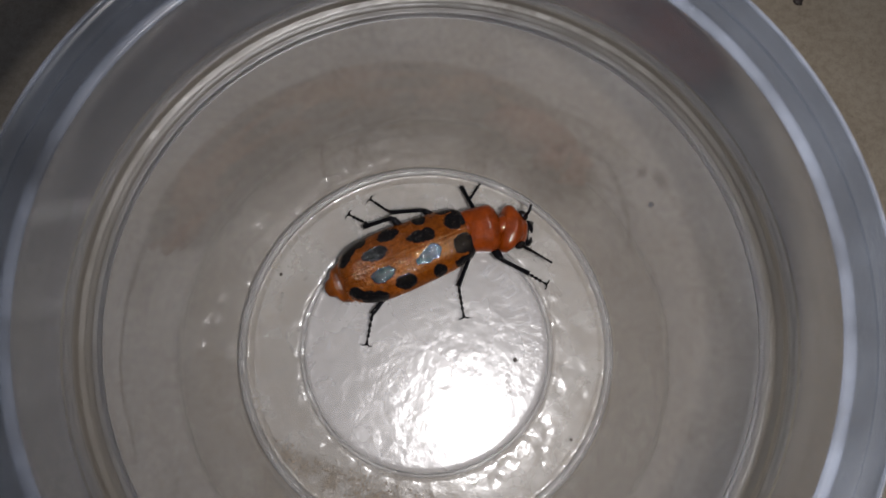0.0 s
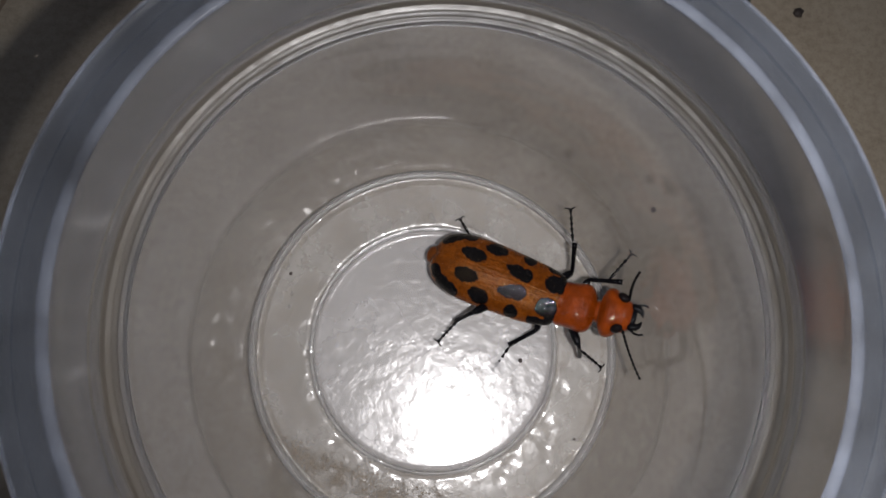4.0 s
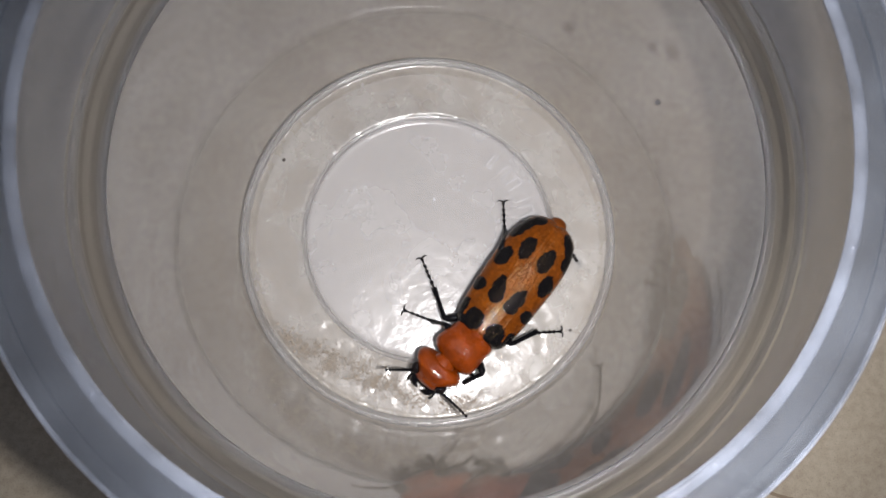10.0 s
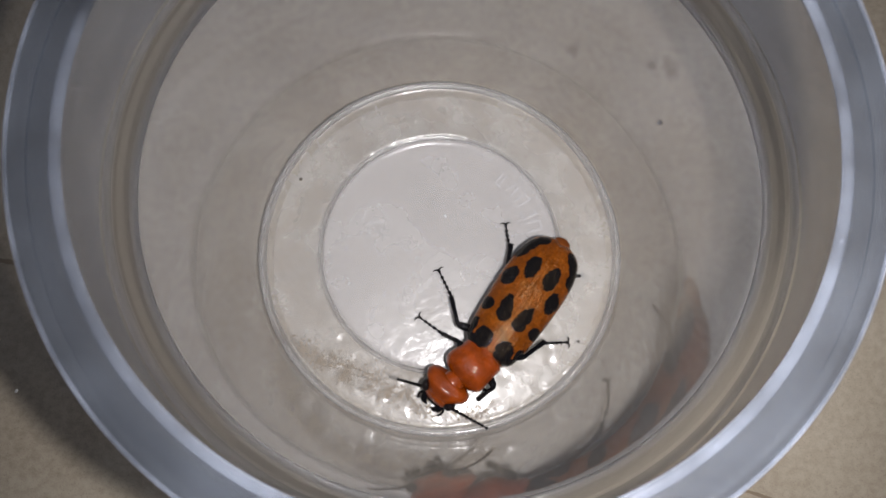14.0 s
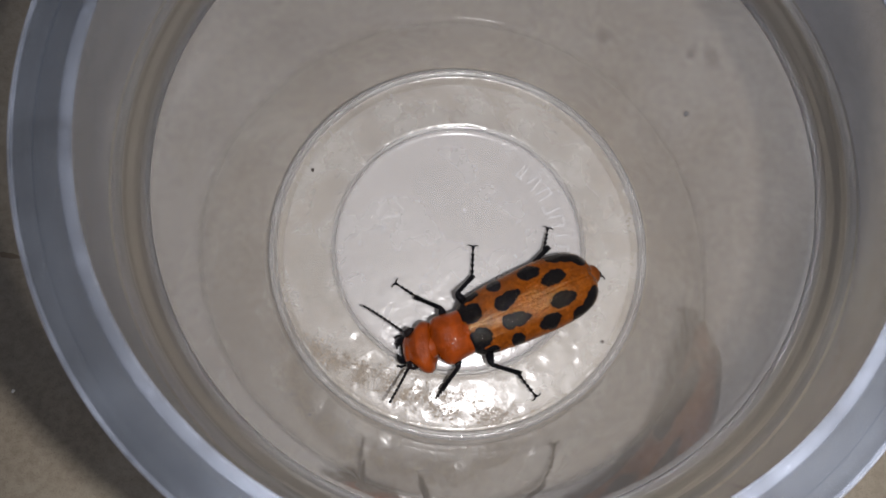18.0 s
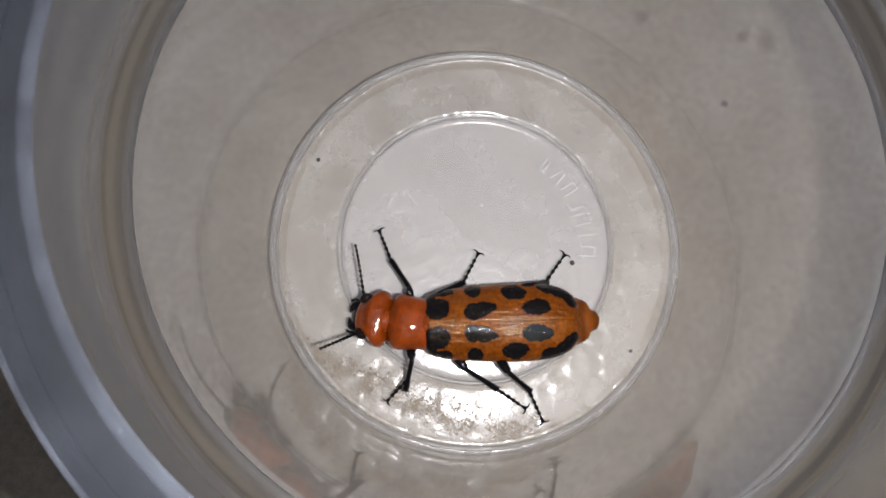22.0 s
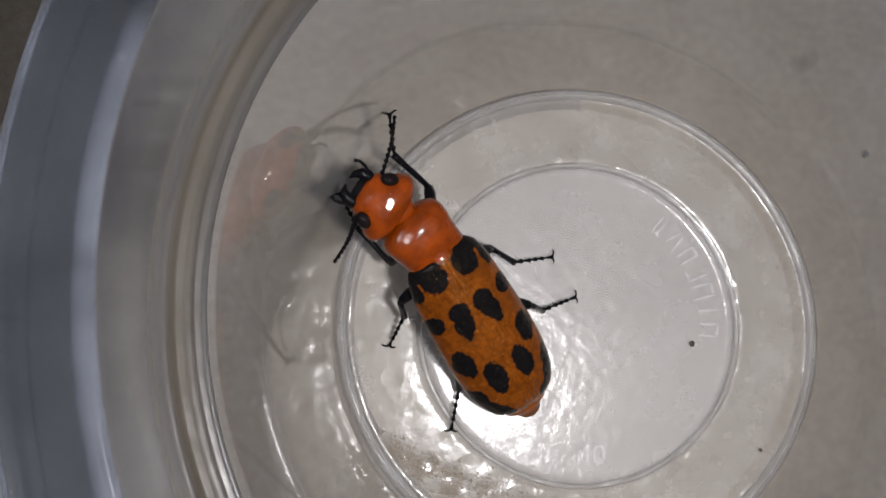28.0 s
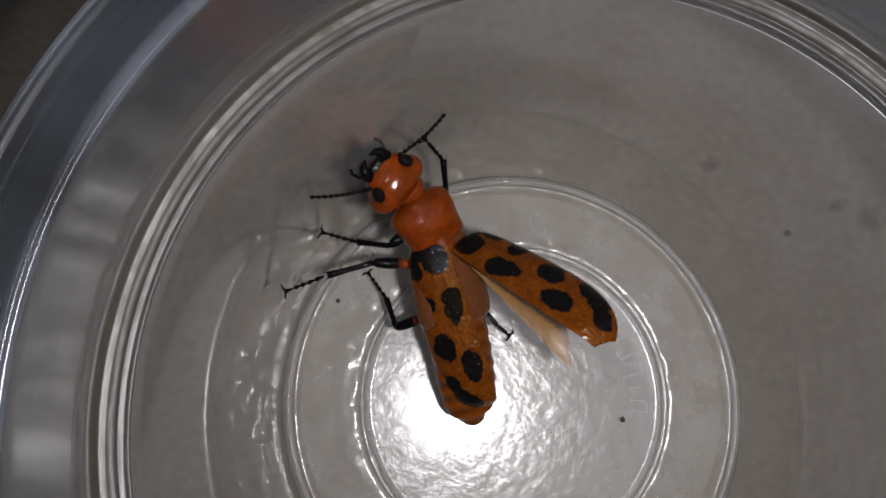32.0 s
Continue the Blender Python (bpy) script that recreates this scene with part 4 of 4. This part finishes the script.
def wing_case(side):
    """One wing case, 20 mm long, hinged at its front."""
    nu, nv = 230, 72
    bm = bmesh.new()
    layer = bm.verts.layers.float_color.new("tone")
    half = spline([(0, 2.3), (0.012, 2.9), (0.04, 3.5), (0.08, 3.85), (0.2, 4.3), (0.45, 4.65), (0.68, 4.7), (0.82, 4.35), (0.92, 3.6), (0.975, 2.6), (1.0, 1.5)], 400)
    crest = spline([(0, 5.75), (0.06, 5.88), (0.3, 5.96), (0.6, 6.0), (0.8, 5.93), (0.93, 5.4), (1.0, 4.6)], 400)
    grid = [[], []]
    for shell in (0, 1):
        for i in range(nu + 1):
            u = i / nu
            w, top = np.interp(u, half[:, 0], half[:, 1]), np.interp(u, crest[:, 0], crest[:, 1])
            row = []
            for j in range(nv + 1):
                v = j / nv
                apex = 0.5 * max(0, u - 0.86) ** 2 * 40 * (1 - v) ** 2
                y = -0.02 + w * math.sin(v * math.pi / 2 * 0.93) / math.sin(math.pi / 2 * 0.93)
                drop = 2.9 * (1 - math.cos(v * math.pi / 2 * 0.93)) ** 0.9 * (0.75 + 0.25 * min(1, u * 4)) * (0.55 + 0.45 * min(1, (1.02 - u) * 4))
                x = 0.5 - 19.0 * u + apex * 1.5 - 0.5 * (1 - v) * max(0, 0.04 - u) * 25
                z = top - drop - (0.10 if shell else 0) + 0.04 * math.exp(-((v - 0.05) / 0.04) ** 2) * (0 if shell else 1) - 0.05 * math.exp(-((v - 0.3) / 0.06) ** 2) + 0.02 * side * (1 - v)
                z += 0.05 * noise.noise((x * 0.6, y * 0.6, side)) + 0.02 * noise.noise((x * 2.5, y * 2.5, side))
                crinkle = math.exp(-(v / 0.5) ** 2) * min(1.0, max(0.5, (u - 0.1) * 2.5)) * (0 if shell else 1)
                z += crinkle * (0.06 * noise.noise((x * 1.0, y * 2.6, 5.0 + side)) + 0.045 * noise.noise((x * 2.2, y * 3.6, 8.0 + side)) + 0.04 * noise.noise((x * 3.4, y * 5.5, 2.0 + side)))
                p = bm.verts.new((x * MM, side * y * MM, z * MM))
                k = 0 if shell else spot((0.5 - x) * 1.04, y, side)
                pale = 1.0 + 1.1 * max(0.0, (v - 0.955) / 0.045) if not shell else 1.0
                p[layer] = (*[a * pale * (1 - k) + b * k for a, b in zip(WING, BLACK)], 1)
                row.append(p)
            grid[shell].append(row)
    for shell in (0, 1):
        for i in range(nu):
            for j in range(nv):
                bm.faces.new((grid[shell][i][j], grid[shell][i][j + 1], grid[shell][i + 1][j + 1], grid[shell][i + 1][j]))
    for a, b in ((0, 1),):
        for i in range(nu):
            for j in (0, nv):
                bm.faces.new((grid[0][i][j], grid[0][i + 1][j], grid[1][i + 1][j], grid[1][i][j]))
        for j in range(nv):
            for i in (0, nu):
                bm.faces.new((grid[0][i][j], grid[0][i][j + 1], grid[1][i][j + 1], grid[1][i][j]))
    bmesh.ops.recalc_face_normals(bm, faces=bm.faces)
    return bm


def build_beetle():
    b = new("beetle")
    tagged(b, "orange beetle with black spots, thin black legs, walking in the tub", "beetle")
    P = {}

    def skin(p):
        k = 0.8 + 0.3 * noise.noise((p.x * 0.7, p.y * 0.7, p.z * 0.7))
        return tuple(c * k for c in ORANGE)

    P["thorax"] = part("thorax", loft([(1.2, 0.6, 4.2, 2.2), (0.6, 2.6, 4.9, 1.7), (-1.5, 3.5, 5.2, 1.3), (-5, 3.9, 5.3, 1.2), (-8, 3.8, 5.2, 1.2), (-9, 2.4, 4.6, 1.6)], paint=lambda p: (0.10, 0.035, 0.012)), M["skin"], b, "dark underside of the thorax")
    P["abdomen"] = part("abdomen", loft([(-6, 2.2, 5.0, 1.6), (-8, 3.1, 4.9, 1.1), (-13, 3.2, 4.8, 0.9), (-16.3, 3.05, 4.3, 0.9), (-18.3, 2.7, 3.8, 1.1), (-19.1, 2.1, 3.6, 1.3), (-19.4, 1.45, 3.4, 1.5), (-20.2, 1.1, 3.2, 1.8), (-20.5, 0.4, 2.9, 2.1)], 40, 28,
                        shape=lambda p, w, mid, half: Vector((p.x, p.y * (1 + 0.015 * math.cos(p.x * 3.6)), p.z + 0.09 * math.cos(p.x * 3.6))), paint=lambda p: tuple(c * (0.85 + 0.3 * math.cos(p.x * 3.6)) for c in (0.14, 0.036, 0.001))), M["skin"], b, "soft orange ringed abdomen")

    def saddle(p, w, mid, half):
        # a smooth cushion with a faint middle furrow, two shallow pits and a fine rim behind
        if p.z > mid:
            p.z -= 0.07 * math.exp(-((p.x - 2.9) / 0.5) ** 2) * math.exp(-((abs(p.y) - 0.8) / 0.45) ** 2) + 0.05 * math.exp(-(p.y / 0.3) ** 2)
            p.z += 0.10 * noise.noise((p.x * 0.9, p.y * 0.9, 2.0)) + 0.03 * noise.noise((p.x * 2.6, p.y * 2.6, 4.0)) + 0.10 * math.exp(-((p.x + 0.15) / 0.16) ** 2)
        return p

    P["pronotum"] = part("pronotum", loft([(-0.4, 1.5, 4.7, 2.4), (-0.35, 2.7, 5.05, 1.6), (0.1, 3.0, 5.3, 1.3), (0.9, 3.05, 5.6, 1.15), (1.9, 3.15, 5.85, 1.05), (2.9, 3.3, 5.9, 1.0), (3.8, 3.3, 5.65, 1.1), (4.5, 2.85, 5.2, 1.3), (4.95, 1.9, 4.75, 1.7), (5.05, 1.1, 4.3, 2.4)],
                         60, 48, 2.3, saddle, skin), M["skin"], b, "glossy orange-red shield")

    part("neck", loft([(4.5, 1.2, 4.6, 2.2), (5.2, 1.5, 4.9, 1.9), (6.2, 1.7, 4.9, 2.0), (6.7, 1.3, 4.6, 2.3)], 12, 20, paint=lambda p: (0.16, 0.028, 0.001)), M["skin"], P["pronotum"])

    def skull(p, w, mid, half):
        if p.z > mid:
            p.z += 0.12 * noise.noise((p.x * 1.0, p.y * 1.0, 9.0)) + 0.03 * noise.noise((p.x * 2.8, p.y * 2.8, 5.0))
            p.z -= 0.08 * math.exp(-(p.y / 0.35) ** 2) * math.exp(-((p.x - 1.0) / 1.0) ** 2)
            p.z -= 0.16 * math.exp(-((p.x - 2.9) / 0.35) ** 2)
        return p

    head = P["head"] = part("head", loft([(-0.15, 1.5, 0.1, -2.2), (0.0, 2.6, 0.65, -2.6), (0.4, 3.25, 1.05, -3.0), (1.0, 3.4, 1.3, -3.1), (1.6, 3.1, 1.35, -3.1), (2.2, 2.55, 1.2, -3.1), (2.9, 2.3, 0.85, -3.0), (3.5, 1.95, 0.3, -2.6), (3.95, 1.5, -0.3, -2.2), (4.1, 0.8, -0.7, -1.9)],
                             60, 48, 2.25, skull, skin), M["skin"], b, "broad glossy orange head")
    for s in (1, -1):
        eye = bmesh.new()
        bmesh.ops.create_uvsphere(eye, u_segments=20, v_segments=12, radius=0.75 * MM)
        bmesh.ops.transform(eye, matrix=Matrix.LocRotScale(Vector((2.75, s * 2.12, 0.1)) * MM, Euler((0, 0, s * -0.5)), (1.12, 0.8, 0.95)), verts=eye.verts)
        part("eye", eye, M["eye"], head, "shining black eye")
        jaw = [(3.4, s * 1.1, -1.1), (4.1, s * 1.32, -1.2), (4.7, s * 1.22, -1.35), (5.1, s * 0.85, -1.5), (5.3, s * 0.3, -1.6)]
        part("mandible", tube(jaw, [0.5, 0.6, 0.5, 0.32, 0.07], 12), M["black"], head, "curved black jaw")
        palp = [(3.6, s * 1.5, -1.7), (4.5, s * 1.95, -1.9), (5.1, s * 2.05, -2.0), (5.6, s * 1.85, -2.1)]
        part("palp", tube(palp, [0.12, 0.16, 0.14, 0.17], 6), M["black"], head)
        pts, rad = [(0, 0, 0)], [0.16]
        for i in range(11):
            x = 0.15 + i * 0.62
            bend = 0.25 * math.sin(i / 11 * 2.2)
            for f, r in ((0.0, 0.09), (0.2, 0.19), (0.45, 0.25), (0.58, 0.1)):
                pts.append((x + f, s * bend * 1.2, 0.25 * math.sin(i / 10 * 2.6)))
                rad.append(r * (1 - 0.02 * i))
        P["antenna", s] = part("antenna", tube(pts, rad, 8), M["black"], head, "beaded black feeler")
    lip = loft([(3.8, 1.2, -0.55, -1.6), (4.2, 1.1, -0.8, -1.6), (4.5, 0.8, -1.05, -1.5)], 8, 16, paint=lambda p: BLACK)
    part("lip", lip, M["black"], head)
    for s in (1, -1):
        P["wing_case", s] = part("wing_case", wing_case(s), M["wing_case"], b, "orange wing case with black spots")
    for s in (1, -1):
        wing = bmesh.new()
        rows = []
        for i in range(31):
            u = i / 30
            w = 0.6 + 5.4 * math.sin(min(1, u * 1.25) * math.pi * 0.5) * (1 - u ** 5) + 0.2
            rows.append([wing.verts.new(Vector((-0.5 - 15.6 * u, s * (0.4 + w * v * 0.66), 5.0 - 1.5 * v * v + 0.12 * math.sin(v * 9 + u * 3) - 1.2 * max(0, u - 0.8))) * MM) for v in (k / 14 for k in range(15))])
        for a, c in zip(rows, rows[1:]):
            for k in range(14):
                wing.faces.new((a[k], a[k + 1], c[k + 1], c[k]))
        bmesh.ops.solidify(wing, geom=wing.faces[:], thickness=0.03 * MM)
        P["hind_wing", s] = part("hind_wing", wing, M["membrane"], b, "thin folded amber hind wing")
    P["scutellum"] = part("scutellum", loft([(1.0, 0.9, 5.3, 4.6), (0.2, 1.0, 5.75, 4.6), (-0.6, 0.5, 5.9, 5.2), (-0.9, 0.1, 5.8, 5.4)], 12, 16, paint=skin), M["skin"], b)
    for k in LEGS:
        def thigh(p):
            f = min(max((p[0] - 2.6) / 0.8, 0), 1)
            return tuple(a * (1 - f) + c * f for a, c in zip(BLACK, (0.30, 0.06, 0.012)))

        femur = tube([(0.0, 0, 0), (0.3, 0, 0.05), (1.2, 0, 0.1), (2.4, 0, 0.05), (3.6, 0, 0), (4.6, 0, -0.05), (4.8, 0, -0.05)], [0.28, 0.46, 0.58, 0.56, 0.45, 0.3, 0.1], 12, thigh)
        P[k, "femur"] = part("femur", femur, M["black"], b)
        tibia = merge(tube([(-0.1, 0, 0), (0.2, 0, 0.03), (1.2, 0, 0.06), (2.8, 0, 0.04), (4.2, 0, 0), (4.7, 0, 0), (4.8, 0, 0)], [0.2, 0.3, 0.3, 0.3, 0.36, 0.38, 0.15], 10, BLACK),
                      tube([(4.5, 0.15, 0), (5.1, 0.42, -0.1)], [0.1, 0.02], 5, BLACK), tube([(4.5, -0.15, 0), (5.1, -0.42, -0.1)], [0.1, 0.02], 5, BLACK))
        P[k, "tibia"] = part("tibia", tibia, M["black"], b)
        pts, rad = [], []
        for i in range(5):
            x, ln = (0, 1.15, 2.0, 2.75, 3.5)[i], (1.15, 0.85, 0.75, 0.75, 1.1)[i]
            for f, r in ((0.02, 0.09), (0.35, 0.15), (0.8, 0.27), (0.97, 0.12)):
                pts.append((x + f * ln, 0, -0.04 * x / 4.6))
                rad.append(r if i < 4 else r * 0.85)
        claws = [tube([(4.45, 0, 0), (4.62, s * 0.35, 0.0), (4.68, s * 0.62, -0.1), (4.58, s * 0.82, -0.2)], [0.13, 0.11, 0.09, 0.03], 6, BLACK) for s in (1, -1)]
        P[k, "tarsus"] = part("tarsus", merge(tube(pts, rad, 8, BLACK), *claws), M["black"], b)
    return b, P


BEETLE, PARTS = build_beetle()


# ---- the torch beside the lens ----
def build_torch():
    torch = new("torch")
    tagged(torch, "small white torch light held above the tub", "torch")
    glow = Nodes("torch_light")
    e = glow.add("ShaderNodeEmission")
    e.inputs[0].default_value, e.inputs[1].default_value = (1.0, 0.970, 0.976, 1), TORCH_POWER
    lens = bmesh.new()
    bmesh.ops.create_circle(lens, cap_ends=True, segments=24, radius=2.6 * MM)
    bmesh.ops.reverse_faces(lens, faces=lens.faces)
    part("lens", lens, glow.done(e.outputs[0]), torch, "glowing white lens")
    # unseen housing, added with its front past the lens to narrow the beam
    part("housing", lathe([(2.7, 0.1), (3.2, -3.4), (3.9, -3.5), (4.0, 0.2), (3.6, 2.5), (0, 2.6)], 32), plain("dark_snoot", (0.02, 0.02, 0.022), 0.5), torch)
    return torch


TORCH = build_torch()


# ---- what moves ----
def aim(origin, target, up=(0, 0, 1)):
    """A pose at origin whose x points to target."""
    o, x = Vector(origin), (Vector(target) - Vector(origin)).normalized()
    y = Vector(up).cross(x).normalized()
    m = Matrix((x, y, x.cross(y))).transposed().to_4x4()
    m.translation = o * MM
    return m


def motions():
    body = {t: mm_pose(x, y, z) @ pose(0, 0, 0, ROLL.get(t, 0), -pitch, heading) for t, x, y, z, heading, pitch, _ in BODY}
    walk(BEETLE, list(body.items()))
    walk(PARTS["abdomen"], [(r[0], mm_pose(0.2 if r[0] > 27 else max(-0.4, min(1.0, 0.4 - 0.9 * r[6])), 0, 0)) for r in BODY])
    head, shield = {}, []
    for t, *n in NECK:
        inv = body[t].inverted()
        neck, front = (inv @ (Vector(p) * MM) / MM for p in (n[:3], n[3:]))
        turn = math.atan2(neck.y, max(neck.x, 3))
        reach = min(max(math.hypot(neck.x, neck.y), 4.7), 6.1)
        shield.append((t, pose(0, 0, 0, 0, 0, math.degrees(turn) * 0.85) @ mm_pose((reach - 5.3) * 0.6, 0, 0)))
        lift = min(max(math.degrees(math.atan2(front.z - neck.z + 1.2, 3.6)) - NOD.get(t, 20 if t < 27 else -12), -30), 32)
        head[t] = mm_pose((reach + 0.35) * math.cos(turn), (reach + 0.35) * math.sin(turn), 4.3) @ pose(0, 0, 0, 0, -lift, math.degrees(math.atan2(front.y - neck.y, front.x - neck.x)))
    walk(PARTS["pronotum"], shield)
    walk(PARTS["head"], list(head.items()))
    for s, at in ((1, 0), (-1, 3)):
        rows = []
        for t, *tips in FEELERS:
            tip = (body[t] @ head[t]).inverted() @ (Vector(tips[at:at + 3]) * MM) / MM
            rows.append((t, aim((3.2, s * 1.9, -0.6), tip)))
        walk(PARTS["antenna", s], rows)
    hips = {"1": (2.2, 1.5, 2.0), "2": (-2.0, 2.0, 1.9), "3": (-7.5, 2.4, 1.9)}
    for k, rows in LEGS.items():
        hx, hy, hz = hips[k[1]]
        hip = Vector((hx, hy if k[0] == "L" else -hy, hz))
        thigh, shin, foot = [], [], []
        for t, *j in rows:
            inv = body[t].inverted()
            knee, ankle, claw = (inv @ (Vector(j[i:i + 3]) * MM) / MM for i in (0, 3, 6))
            thigh.append((t, aim(knee, hip)))
            shin.append((t, aim(knee, ankle)))
            foot.append((t, aim(ankle, claw)))
        walk(PARTS[k, "femur"], thigh)
        walk(PARTS[k, "tibia"], shin)
        walk(PARTS[k, "tarsus"], foot)
    for s in (1, -1):
        hinge = Vector((0.3, s * 2.0, 5.0)) * MM
        rows = []
        for t, open_l, open_r, raised, roll in WINGS:
            a = open_l if s == 1 else open_r
            turn = Matrix.Translation(hinge) @ pose(0, 0, 0, 0, 0, s * -a) @ pose(0, 0, 0, roll if s == -1 else 0, raised if s == -1 else 0, 0) @ Matrix.Translation(-hinge)
            rows.append((t, turn))
        walk(PARTS["wing_case", s], rows)
        walk(PARTS["hind_wing", s], [(t, Matrix.Translation(hinge) @ pose(0, 0, 0, 0, 0, s * -(min(l, 0) if s == 1 else 0.8 * max(0, r - 4))) @ pose(0, 0, 0, 0, 0 if s == 1 else up * 0.5, 0) @ Matrix.Translation(-hinge)) for t, l, r, up, _ in WINGS])
    walk(TORCH, [(t, mm_pose(*p) @ mm_pose(13.5, -4, 3)) for t, *p in PATH])


# how far the body leans to its side
ROLL = {30: 5, 31: 17, 31.5: 22, 32: 10}
# how far the head is bowed where it is held up more than usual
NOD = {2: 4, 3: 0, 6: 6, 19.5: 6, 20: 4, 28: -24, 29: -22, 30: -22, 31: -14, 32: -16}
# rows: t, how far the one and the other wing case are spread, in degrees, and how far the latter is raised and rolled
WINGS = [(0, 0, 0, 0, 0), (27, 0, 0, 0, 0), (28, 0, 0, 0, 0), (30, -1, 0, -0.5, 0), (31, -5, 2, -2, 0), (31.5, -5, 3, 0, 6), (31.6, -8, 9, 4, 38), (31.7, -10, 13, 8, 58), (31.8, -12, 54, 46, 22), (31.9, -10, 50, 56, 0), (32, -7, 40, 56, 0)]
motions()
